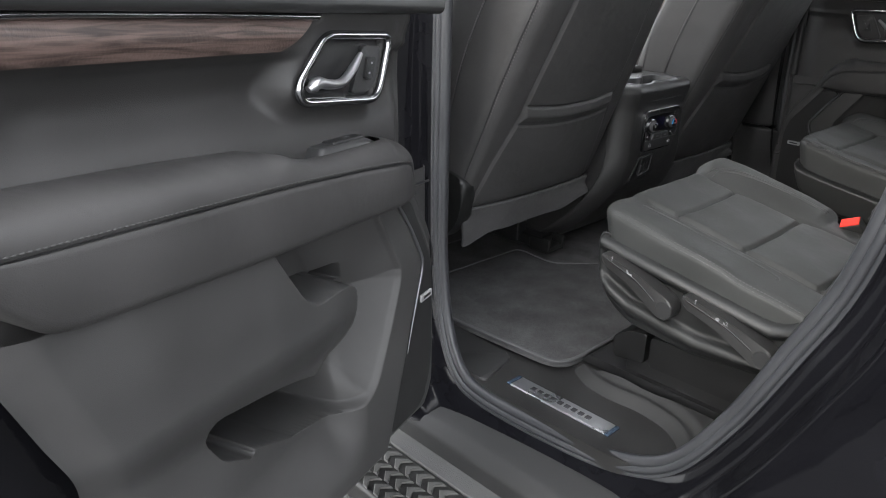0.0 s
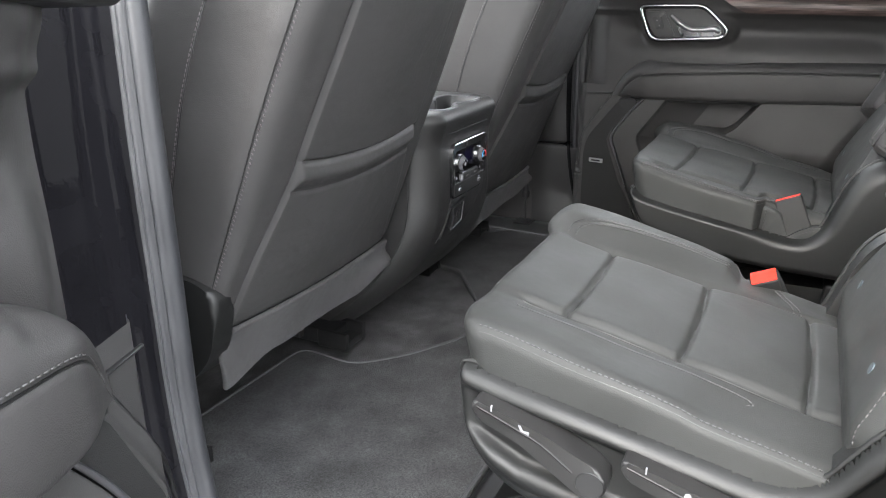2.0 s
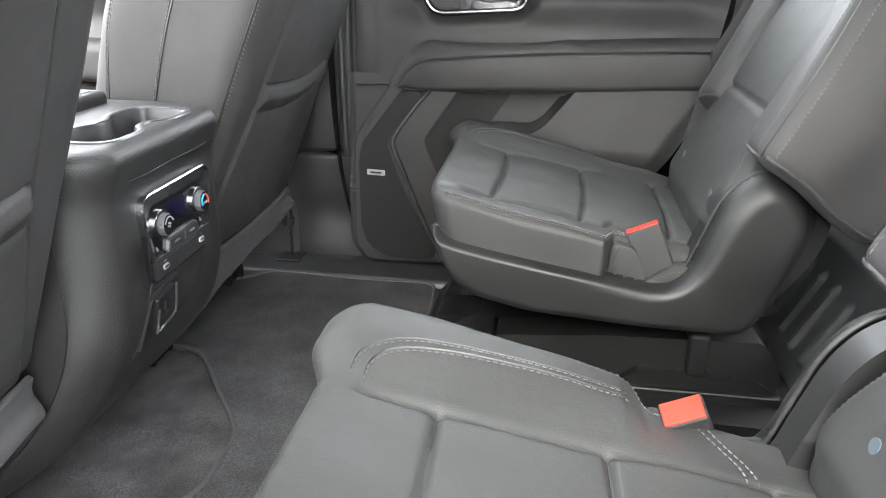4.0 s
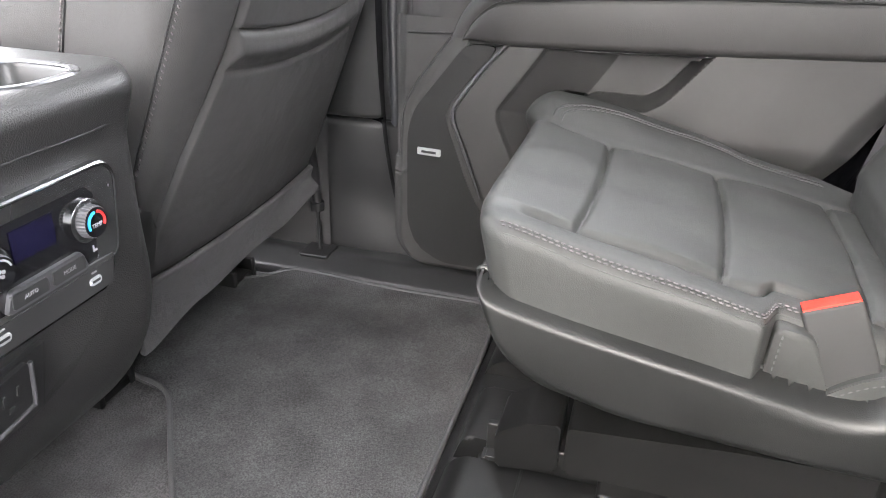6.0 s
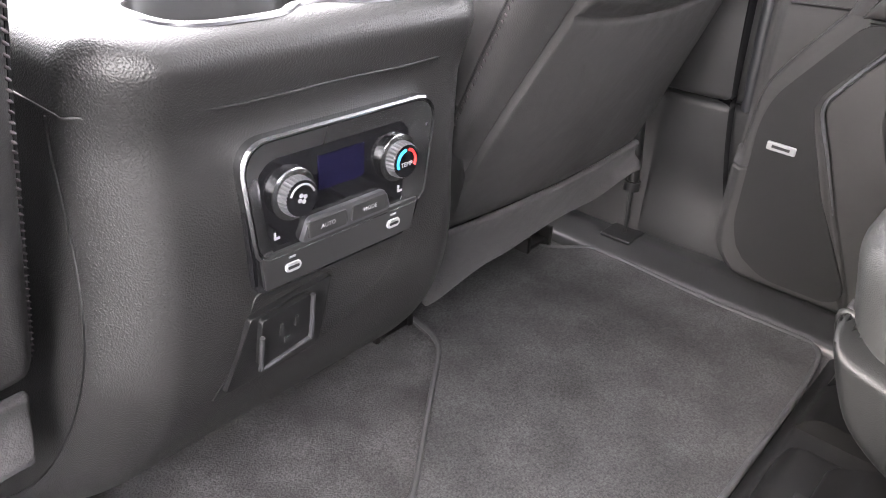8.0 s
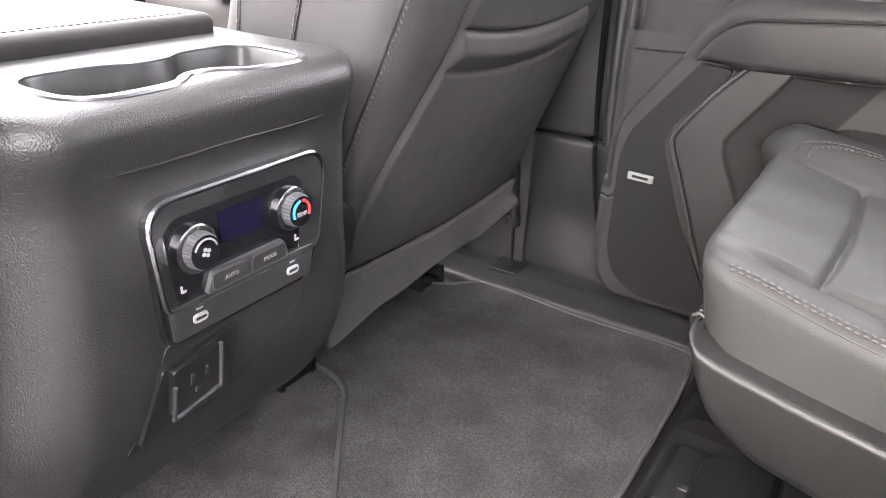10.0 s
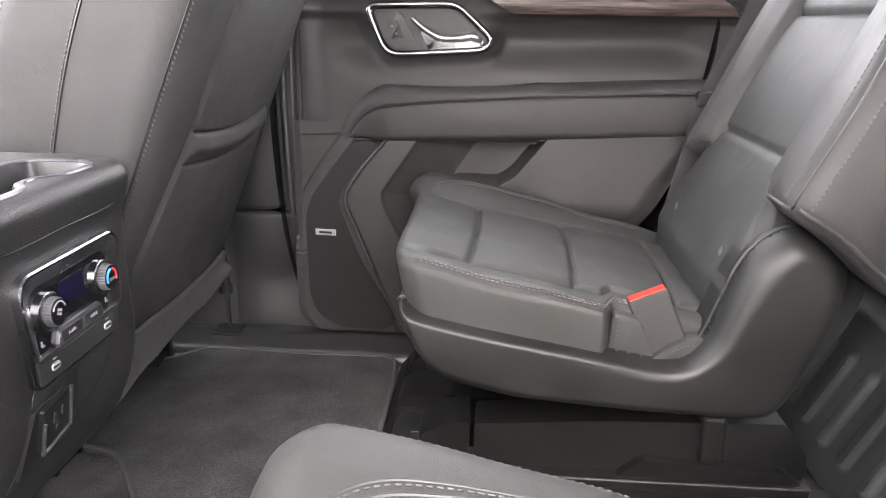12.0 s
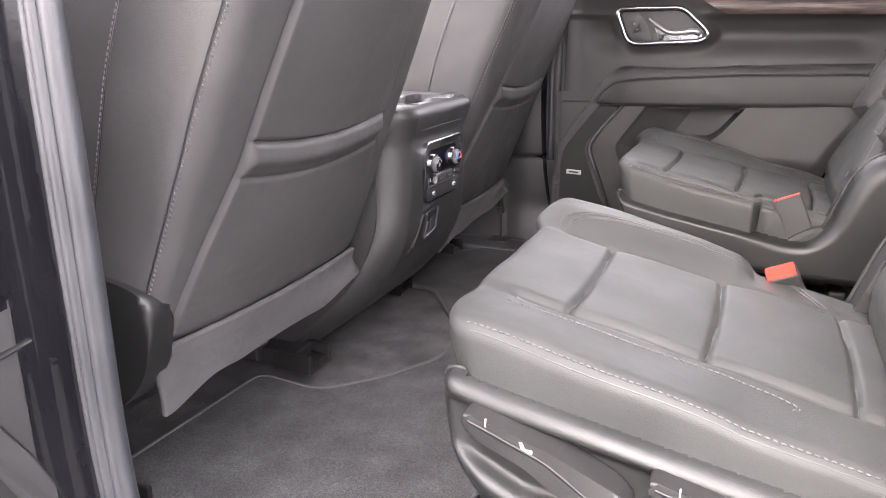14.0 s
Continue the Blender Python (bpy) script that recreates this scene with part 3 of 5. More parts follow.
def door(side, m=None, label=""):
    """A rear door: d metres inwards from the trim's plane, u metres back from its front edge, z up."""
    base = (side * 1.011, 0.045, 0.0)
    if m is None:
        m = Matrix.Translation(base)
    ob = thing("door_1" if side < 0 else "door_2", base, label, "car door", kind="structure", m=m)

    def W(d, u, z):
        return np.stack([side * (0.82 - np.asarray(d, float)), -0.03 - np.asarray(u, float), np.asarray(z, float) + 0 * np.asarray(u, float)], -1)

    def W_up(d, u, z):
        return W(np.asarray(d, float) - 0.016, u, z)

    def bent(fn):
        return lambda v: W(*fn(*v.T))

    rear_z, rear_u = [0.53, 0.60, 0.77, 0.92, 1.0, 1.1, 1.30], [0.585, 0.61, 0.675, 0.755, 0.81, 0.86, 0.93]
    if side < 0:
        rear_u = [0.625, 0.665, 0.748, 0.825, 0.862, 0.895, 0.95]

    # upper panel
    z = np.linspace(0.99, 1.292, 90)
    s = np.linspace(0, 1, 190)
    Z, T = np.meshgrid(z, s, indexing="ij")
    u_front = 0.048 if side < 0 else 0.004
    U = u_front + T * (np.interp(Z, rear_z, rear_u) - u_front)
    scoop = S(0.03, 0.16, U)
    HANDLE = [(0.146, 1.256), (0.322, 1.260), (0.392, 1.198), (0.382, 1.175), (0.200, 1.163), (0.178, 1.177)]
    hd = sd_poly(U, Z, round_poly(HANDLE, 0.03))
    D = 0.002 + 0.014 * S(1.225, 1.245, Z) + 0.010 * S(1.25, 1.285, Z) - 0.036 * scoop * bump_at(Z, 1.185 + 0.01 * U, 0.040) * S(0.86, 0.74, U + 0.45 * (Z - 1.18))
    D = D * S(-0.005, 0.035, hd) + 0.012 * S(0.040, 0.004, hd) - 0.026 * S(-0.003, -0.012, hd)
    D = D - 0.022 * S(u_front + 0.06, u_front, U)
    mesh_part("upper_panel", *sheet(W_up(D, U, Z)), vinyl, ob, "soft black vinyl upper panel")
    soft("ledge", (-0.06, 0.002, 1.288), (0.034, 0.95, 1.322), 0.012, plastic_soft, ob, (1, 8, 1), bent(lambda d, u, z: (d, u, z)), "dark window ledge")

    # wooden inlay with its bright line
    gz = np.linspace(1.243, 1.281, 14)
    gs = np.linspace(0, 1, 60)
    Z, T = np.meshgrid(gz, gs, indexing="ij")
    U = np.interp(Z, [1.243, 1.25, 1.281], [0.437, 0.418, 0.365]) * (1 - T) + np.interp(Z, [1.243, 1.268, 1.281], [0.858, 0.835, 0.80]) * T
    D = 0.030 + 0.006 * np.sin(math.pi * (Z - 1.243) / 0.038)
    mesh_part("wood_inlay", *sheet(W_up(D, U, Z)), wood, ob, "dark open-pored wood inlay")
    line = smooth_line([(0.36, 1.283), (0.60, 1.285), (0.79, 1.284), (0.825, 1.275), (0.862, 1.243)], 50)
    tube("bright_line", W_up(np.full(50, 0.034), line[:, 0], line[:, 1]), 0.0035, chrome, ob, 8, up=(1, 0, 0), label="thin chrome line")

    # inner handle
    outline = round_poly([(0.146, 1.256), (0.322, 1.260), (0.392, 1.198), (0.382, 1.175), (0.200, 1.163), (0.178, 1.177)], 0.020, 6)
    n = len(outline)
    bez = tube("handle_bezel", W_up(np.full(n, 0.018), outline[:, 0], outline[:, 1]), 0.0062, chrome, ob, 10, True, up=(1, 0, 0), label="chrome handle bezel")
    bowl = round_poly([(0.152, 1.251), (0.320, 1.255), (0.386, 1.196), (0.378, 1.179), (0.203, 1.168), (0.184, 1.181)], 0.016, 6)
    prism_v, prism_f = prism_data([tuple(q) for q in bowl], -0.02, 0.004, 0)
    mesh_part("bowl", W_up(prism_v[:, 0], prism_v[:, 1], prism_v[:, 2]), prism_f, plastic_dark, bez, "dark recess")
    lever = smooth_line([(0.020, 0.236, 1.232), (0.022, 0.265, 1.210), (0.024, 0.295, 1.196), (0.026, 0.330, 1.196), (0.026, 0.355, 1.200), (0.022, 0.372, 1.192)], 40)
    rr = np.interp(np.linspace(0, 1, 40), [0, 0.15, 0.5, 0.72, 0.9, 1], [0.003, 0.005, 0.0055, 0.0065, 0.0075, 0.004])
    tube("handle_lever", W_up(*lever.T), 1.15 * rr, silver, bez, 12, flat=1.2, up=(1, 0, 0), label="curved chrome handle")
    low = [tuple(q) for q in round_poly([(0.250, 1.212), (0.285, 1.190), (0.320, 1.188), (0.352, 1.206), (0.378, 1.192), (0.374, 1.180), (0.268, 1.174)], 0.007)]
    pv, pf = prism_data(low, 0.004, 0.016, 0, 0.003)
    mesh_part("lever_web", W_up(pv[:, 0], pv[:, 1], pv[:, 2]), pf, dark_chrome, bez, "dark chrome lever plate")
    pv, pf = prism_data([tuple(q) for q in round_poly([(0.163, 1.240), (0.214, 1.243), (0.250, 1.176), (0.200, 1.176), (0.180, 1.190)], 0.008)], 0.003, 0.012, 0, 0.002)
    mesh_part("handle_face", W_up(pv[:, 0], pv[:, 1], pv[:, 2]), pf, plastic_soft, bez)
    box = [tuple(q) for q in round_poly([(0.183, 1.226), (0.208, 1.227), (0.219, 1.196), (0.197, 1.192)], 0.004)]
    pv, pf = prism_data(box, 0.011, 0.016, 0, 0.001)
    mesh_part("lock_switch", W_up(pv[:, 0], pv[:, 1], pv[:, 2]), pf, plastic_dark, bez)
    for cu, cz in ((0.197, 1.217), (0.205, 1.203)):
        pv, pf = prism_data([(cu - 0.0018, cz - 0.0012), (cu + 0.0018, cz - 0.0012), (cu + 0.0018, cz + 0.0014), (cu - 0.0018, cz + 0.0014)], 0.0155, 0.0168, 0)
        mesh_part("lock_mark", W_up(pv[:, 0], pv[:, 1], pv[:, 2]), pf, white_print, bez)

    # armrest: a rolled top between its outline and the sewn line, a flat face below it and a short underside
    n_run = 150
    q = np.linspace(0, 1, n_run) ** 1.35
    rim_line = smooth_line([(0.086, 1.003), (0.103, 1.040), (0.126, 1.070), (0.150, 1.091), (0.172, 1.102), (0.20, 1.106), (0.30, 1.105), (0.40, 1.108), (0.44, 1.115), (0.48, 1.127), (0.53, 1.132), (0.66, 1.139), (0.85, 1.146), (0.90, 1.148)], 700)
    if side > 0:
        rim_line[:, 1] -= 0.018 * S(0.40, 0.53, rim_line[:, 0])
    sewn = smooth_line([(0.113, 1.003), (0.124, 1.022), (0.141, 1.042), (0.165, 1.060), (0.195, 1.070), (0.24, 1.0745), (0.31, 1.081), (0.40, 1.087), (0.50, 1.093), (0.66, 1.099), (0.85, 1.106), (0.90, 1.108)], 700)
    low_line = smooth_line([(0.115, 1.001), (0.14, 1.001), (0.19, 0.999), (0.24, 1.000), (0.50, 1.008), (0.70, 1.018), (0.785, 1.023), (0.815, 1.030), (0.84, 1.050), (0.87, 1.078), (0.90, 1.104)], 700)

    def along(line):
        e = np.r_[0, np.cumsum(np.linalg.norm(np.diff(line, axis=0), axis=1))]
        return np.stack([np.interp(q * e[-1], e, line[:, k]) for k in range(2)], 1)

    rim_q, sewn_q, low_q = along(rim_line), along(sewn), along(low_line)
    low_q[:, 0] = sewn_q[:, 0]
    low_q[:, 1] = np.minimum(np.interp(sewn_q[:, 0], low_line[:, 0], low_line[:, 1]), sewn_q[:, 1] - 0.0015)
    well = S(0.185, 0.215, rim_q[:, 0]) * S(0.505, 0.465, rim_q[:, 0])
    rim_d = -0.014 + 0.036 * well
    full = 0.057 * (0.45 + 0.55 * S(0.09, 0.20, sewn_q[:, 0]))
    rows_a = []
    for th in np.linspace(math.pi / 2, 0, 16):
        k = math.sin(th) ** 1.0
        uv = sewn_q + (rim_q - sewn_q) * k
        rows_a.append(W(rim_d + (full - rim_d) * math.cos(th) ** 0.8, uv[:, 0], uv[:, 1]))
    seam_dip = W(full - 0.0030, sewn_q[:, 0], sewn_q[:, 1] - 0.0022)
    rows_a.append(seam_dip)
    for k in np.r_[0.05, np.linspace(0.12, 0.86, 14), 0.93, 0.97, 1.0]:
        uv = sewn_q + (low_q - sewn_q) * k
        rows_a.append(W(full + 0.004 * math.sin(math.pi * k) - 0.016 * max(0.0, (k - 0.86) / 0.14) ** 2.2, uv[:, 0], uv[:, 1]))
    for k in (0.35, 0.7, 1.0):
        rows_a.append(W((full - 0.016) * (1 - k) - 0.02 * k, low_q[:, 0], low_q[:, 1] + 0.002 * k))
    armrest = mesh_part("armrest", *sheet(np.array(rows_a)), leather, ob, "padded black leather armrest", 75)
    stitching("stitching", even(W(full + 0.0006, sewn_q[:, 0], sewn_q[:, 1] + 0.0030), 0.004), stitch_tone, armrest, r=0.0009, up=(1, 0, 0))
    tube("seam", even(W(full - 0.0012, sewn_q[:, 0], sewn_q[:, 1] - 0.0018), 0.006), 0.0013, plastic_dark, armrest, 5)
    v, f = Soft((-0.040, 0.19, 1.040), (0.034, 0.50, 1.068), 0.006, (2, 2, 2), bent(lambda d, u, z: (d, u, z + 0.02 * (u - 0.2)))).mesh()
    mesh_part("well_floor", v, f, plastic_dark, armrest)
    pod = Soft((-0.036, 0.196, 1.05), (0.014, 0.372, 1.1120 if side < 0 else 1.098), 0.012, (4, 14, 4), bent(lambda d, u, z: (d, u, z - 0.010 * S(0.24, 0.20, u) - 0.030 * S(0.345, 0.378, u) * S(1.08, 1.11, z))))
    mesh_part("switch_pod", *pod.mesh(), plastic_soft, armrest)
    v, f = Soft((-0.016, 0.235, 1.090), (0.006, 0.315, 1.1150 if side < 0 else 1.101), 0.003, (1, 1, 1), bent(lambda d, u, z: (d, u, z))).mesh()
    sw = mesh_part("window_switch", v, f, plastic_dark, armrest)
    v, f = Soft((-0.008, 0.262, 1.100), (-0.002, 0.271, 1.1154 if side < 0 else 1.1014), 0.0005, (1, 1, 1), bent(lambda d, u, z: (d, u, z))).mesh()
    mesh_part("switch_mark", v, f, white_print, sw)

    # dark tube that paints in the shade of the gap under the armrest
    gap = even(np.c_[low_q[10:-22, 0], low_q[10:-22, 1]], 0.006)
    tube("armrest_gap_shade", W(np.full(len(gap), 0.030), gap[:, 0], gap[:, 1] - 0.0015), 0.0034, plastic_dark, armrest, 6, up=(1, 0, 0))

    # lower panel: speaker field, door-pull frame, shallow pull recess and the deep map pocket
    z = np.linspace(0.552, 1.030, 340)
    s = np.linspace(0, 1, 400) ** 1.12
    Z, T = np.meshgrid(z, s, indexing="ij")
    U0 = (0.006 if side < 0 else -0.012) + 0.075 * np.clip((0.640 - Z) / 0.088, 0, 1) ** 2.4
    U = U0 + T * (np.interp(Z, rear_z, rear_u) - U0)
    GROOVE = smooth_line([(0.275, 1.04), (0.232, 0.975), (0.182, 0.902), (0.176, 0.884), (0.180, 0.862), (0.205, 0.81), (0.236, 0.752), (0.262, 0.715), (0.302, 0.698), (0.36, 0.700), (0.442, 0.712)], 90)
    hollow = np.vstack([GROOVE, round_poly([(0.524, 0.728), (0.582, 0.756), (0.612, 0.80), (0.602, 0.828), (0.50, 0.808), (0.42, 0.790), (0.366, 0.776), (0.338, 0.820), (0.318, 0.865), (0.312, 0.900), (0.332, 0.914), (0.415, 0.910), (0.446, 0.930), (0.500, 0.998), (0.53, 1.04)], 0.014)])
    STRIP = [(0.204, 1.018), (0.192, 1.003), (0.146, 0.949), (0.110, 0.897), (0.103, 0.880), (0.106, 0.860), (0.128, 0.808), (0.152, 0.748), (0.160, 0.726)]
    strip_s = smooth_line(STRIP, 80)
    front = sd_poly(U, Z, [(-0.2, 1.2), (0.30, 1.2)] + [tuple(p) for p in strip_s] + [(0.215, 0.60), (0.26, 0.52), (0.26, 0.40), (-0.2, 0.40)])
    corner = sd_poly(U, Z, [(-0.3, 1.2), (0.21, 1.2), (0.092, 1.003), (0.040, 0.934), (0.010, 0.885), (0.002, 0.845), (-0.004, 0.78), (-0.3, 0.78)])
    away = sd_line(U, Z, GROOVE[:66])
    inside = sd_poly(U, Z, hollow)
    D = 0.004 + 0.010 * S(-0.003, 0.002, corner) + 0.006 * S(0.012, 0.030, corner)
    D = D - 0.003 * bump_at(corner, 0.030, 0.0022) * S(-0.002, -0.006, front)
    D = D - 0.006 * S(-0.020, -0.010, front) * S(0.0, -0.006, front) + 0.018 * S(-0.002, 0.004, front)
    D = D + 0.006 * S(0.40, 0.55, U) - 0.040 * S(0.885, 0.79, Z + 0.06 * np.clip(0.50 - U, 0, 0.2)) * S(0.29, 0.36, U) * S(0.60, 0.70, Z)
    dip = 0.004 + 0.082 * np.clip(away / 0.105, 0, 1) ** 0.9 + 0.012 * S(0.10, 0.20, away) + 0.13 * S(0.888, 0.868, Z) * S(0.078, 0.100, away + 0.040 * S(0.80, 0.71, Z))
    D = D - dip * S(0.0, -0.007, inside)
    slot = sd_poly(U, Z, round_poly([(0.262, 0.890), (0.276, 0.924), (0.320, 0.914), (0.314, 0.890)], 0.006))
    D = D - 0.06 * S(0.0, -0.006, slot) * S(0.004, -0.002, inside)
    D = D - 0.03 * S(0.580, 0.552, Z) - 0.012 * S(0.02, 0.0, U - U0)
    D = D - 0.018 * S(0.05, 0.0, np.interp(Z, rear_z, rear_u) - U)
    mesh_part("lower_panel", *sheet(W(D, U, Z)), door_plastic, ob, "moulded black plastic lower panel with map pockets", sharp=70)
    # dark tube laid along the bevel, standing in for the groove's shade
    groove_line = smooth_line([(0.088, 0.998), (0.062, 0.963), (0.038, 0.930), (0.018, 0.897), (0.008, 0.870), (0.003, 0.84)], 40)
    tube("panel_groove_shade", W(np.full(40, 0.0095), groove_line[:, 0], groove_line[:, 1]), 0.0030, plastic_dark, ob, 6, up=(1, 0, 0))
    line = even(strip_s[4:], 0.004)
    tube("trim_strip", W(np.full(len(line), 0.0385), line[:, 0] - 0.001, line[:, 1]), np.interp(np.linspace(0, 1, len(line)), [0, 0.1, 0.6, 1], [0.0015, 0.0028, 0.0030, 0.001]), satin_grey, ob, 8, up=(1, 0, 0), label="satin grey trim strip")
    # speaker field
    field = round_poly([(0.118, 0.994), (0.174, 0.994), (0.128, 0.938), (0.084, 0.880), (0.088, 0.855), (0.130, 0.745), (0.205, 0.605), (0.190, 0.584), (0.085, 0.584), (0.036, 0.612), (0.018, 0.66), (0.016, 0.83), (0.028, 0.875)], 0.020)
    if side < 0:
        field = field + np.array([0.014, 0.0]) * (field[:, :1] < 0.05)
    pv, pf = prism_data([tuple(q2) for q2 in field], 0.004, 0.0222, 0, 0.0015)
    mesh_part("speaker_grille", W(pv[:, 0], pv[:, 1], pv[:, 2]), pf, grille_mat, ob, "finely meshed speaker grille")
    v, f = Soft((0.020, 0.036, 0.7935), (0.0262, 0.079, 0.8065), 0.002, (1, 1, 1), bent(lambda d, u, z: (d, u, z - 0.03 * (u - 0.057)))).mesh()
    badge = mesh_part("badge", v, f, badge_mat, ob, "small bright rectangular badge")
    v, f = Soft((0.0258, 0.044, 0.7980), (0.0268, 0.071, 0.8025), 0.0004, (1, 1, 1), bent(lambda d, u, z: (d, u, z - 0.03 * (u - 0.057)))).mesh()
    mesh_part("badge_mark", v, f, plastic_dark, badge)
    # trim split in front of the armrest
    tube("panel_split", W([0.004, 0.007], [0.010, 0.095], [1.002, 1.006]), 0.0022, plastic_dark, ob, 6)
    # outer skin
    prof = [(0.0, 0.44), (0.60, 0.44), (0.74, 0.62), (0.84, 0.84), (0.95, 1.05), (1.0, 1.30), (0.0, 1.30)]
    pv, pf = prism_data(prof, -0.185, -0.125, 0, 0.02, 3)
    mesh_part("outer_skin", W(pv[:, 0], pv[:, 1] - 0.012, pv[:, 2]), pf, paint, ob, "glossy black painted skin")
    frame_line = smooth_line([(0.01, 1.30), (0.012, 1.55), (0.08, 1.70), (0.45, 1.735), (0.80, 1.68), (0.90, 1.50), (0.94, 1.30)], 50)
    tube("window_frame", W(np.full(50, -0.06) + 0.05 * S(1.3, 1.75, frame_line[:, 1]), frame_line[:, 0], frame_line[:, 1]), 0.022, paint, ob, 8, up=(1, 0, 0))
    gu = np.array([[(-0.07 + 0.05 * S(1.3, 1.75, zz), uu, zz) for uu in (0.03, 0.45, 0.88)] for zz in (1.30, 1.5, 1.70)])
    pane = mesh_part("window_pane", *sheet(W(gu[..., 0], gu[..., 1], gu[..., 2])), glass, ob, "clear side window")
    pane.visible_shadow = False
    return ob


door(1, None, "closed black rear door with wood inlay and leather armrest")
door(-1, pose(-1.0605, 0.0091, -0.0021, -3.256, -2.526, -69.02), "open black rear door with wood inlay and leather armrest")


def front_door(side):
    ob = thing("door_3" if side > 0 else "door_4", (side * 0.86, 0.6, 0.5), "closed black front door with wood inlay", "car door", kind="structure")
    Z, Y = np.meshgrid(np.linspace(0.54, 1.285, 70), np.linspace(0.12, 1.16, 50), indexing="ij")
    D = 0.02 - 0.03 * bump_at(Z, 1.13, 0.05) + 0.03 * S(1.2, 1.28, Z) + 0.02 * S(1.0, 0.95, Z)
    mesh_part("panel", *sheet(np.stack([side * (0.86 - D), Y, Z], -1)), vinyl, ob)
    soft("armrest", (min(side * 0.76, side * 0.88), 0.14, 0.99), (max(side * 0.76, side * 0.88), 0.95, 1.085), 0.025, leather, ob, (4, 10, 4))
    soft("wood_inlay", (min(side * 0.805, side * 0.85), 0.16, 1.212), (max(side * 0.805, side * 0.85), 1.0, 1.256), 0.008, wood, ob, (1, 4, 1))
    tube("bright_line", [(side * 0.812, 0.15, 1.261), (side * 0.812, 1.0, 1.262)], 0.004, chrome, ob)
    soft("ledge", (min(side * 0.80, side * 0.93), 0.11, 1.275), (max(side * 0.80, side * 0.93), 1.16, 1.315), 0.012, plastic_soft, ob, (1, 2, 1))
    frame_line = smooth_line([(0.11, 1.31), (0.11, 1.70), (0.45, 1.72), (0.80, 1.55), (1.12, 1.31)], 40)
    tube("window_frame", np.c_[np.full(40, side * 0.90), frame_line], 0.02, paint, ob, 8, up=(1, 0, 0))


front_door(1)
front_door(-1)


# ---- second-row seats ----
def second_row_seat(s):
    """A captain's chair; a runs from its outer side to its inner side, the car's middle."""
    ob = thing("captain_chair", (s * 0.465, -0.58, 0.545), "black leather captain's chair with stitched bolsters" + (" and lever handles" if s < 0 else " and a plastic side shield"), "car seat", "second-row seats")
    h_in, g_in = (0.026, 0.113) if s < 0 else (0.004, 0.200)
    h_out, g_out = (0.006, 0.140) if s < 0 else (0.024, 0.105)
    tail = 0.0 if s < 0 else 0.30

    def X(a):
        return s * (0.465 - a)

    def edge_in(y):
        return g_in + (0.022 if s < 0 else 0.0) * S(-0.41, -0.70, y)

    def edge_out(y):
        return g_out + (0.0 if s < 0 else 0.036) * S(-0.41, -0.70, y)

    def cushion(v):
        a, y, z = v.T
        w = np.clip((z - 0.76) / 0.16, 0, 1)
        gi, go = edge_in(y), edge_out(y)
        run = S(-0.302, -0.340, y) * np.interp(-y, [0.30, 0.42, 0.52, 0.570, 0.592, 0.70, 0.76], [1, 1, 0.80, 0.58, tail + 0.1 * (tail > 0), tail, 0])
        raised_in = h_in * S(gi - 0.004, gi + 0.075, a) * (1 - 0.30 * S(0.215, 0.255, a))
        raised_out = h_out * S(go - 0.004, go + 0.075, -a) * (1 - 0.30 * S(0.215, 0.255, -a))
        up = (raised_in + raised_out) * run
        seat = S(-go - 0.01, -go + 0.01, a) * S(gi + 0.01, gi - 0.01, a)
        up = up - 0.008 * (bump_at(a, -go, 0.006) + bump_at(a, gi, 0.006)) * S(-0.33, -0.36, y)
        for c in (-0.412, -0.556, -0.70):
            up = up - 0.007 * bump_at(y, c + 0.010 * (a / 0.2) ** 2, 0.0035) * seat
        up = up + 0.0045 * seat * np.abs(np.sin(math.pi * (y + 0.412) / 0.144)) ** 0.5
        up = up + 0.0014 * np.sin(41 * a + 13 * y) * np.sin(29 * y - 17 * a)
        tilt = 0.018 + (y + 0.31) * 0.21
        corner = np.clip((np.abs(a) - 0.185) / 0.07, 0, 1) ** 2
        nose = (raised_in + raised_out) / 0.026
        y2 = y - 0.035 * (1 - w) * S(-0.5, -0.3, y) - 0.022 * corner * np.clip(1 - nose, 0, 1) * S(-0.42, -0.30, y) + 0.027 * w * np.clip(nose, 0, 1) * S(-0.40, -0.31, y)
        a2 = a - 0.036 * S(-0.580, -0.600, y) * S(0.13, 0.25, a)
        return np.c_[X(a2), y2, z + w * tilt + (1 - w) * np.maximum(tilt, -0.012) + w * up]

    cu = Soft((-0.255, -0.86, 0.76), (0.255, -0.30, 0.922), 0.021, (110, 180, 8), cushion)
    cush = mesh_part("cushion", *cu.mesh(), leather_panel, ob, "grey-black leather cushion with two cross seams", sharp=80)
    lift = np.array([0, 0, 0.0006])
    t = np.linspace(0, 1, 140)[:, None]
    stitching("stitching", cu.at(np.c_[-0.250 + 0 * t, -0.325 - 0.47 * t, 0.922 + 0 * t]) + lift, dark_thread if s < 0 else thread, cush, r=0.0010)
    for k in ((0.0, 0.006) if s > 0 else (0.0,)):
        stitching("stitching", cu.at(np.c_[0.2505 - k + 0 * t, -0.325 - 0.29 * t, 0.922 + 0 * t]) + lift, thread, cush, r=0.0010)
    for c in (-0.412, -0.556, -0.70):
        tube("seam", cu.at(np.c_[np.linspace(-edge_out(c), edge_in(c), 50), c + 0.010 * (np.linspace(-edge_out(c), edge_in(c), 50) / 0.2) ** 2, np.full(50, 0.922)]), 0.0014, plastic_dark, cush, 5)
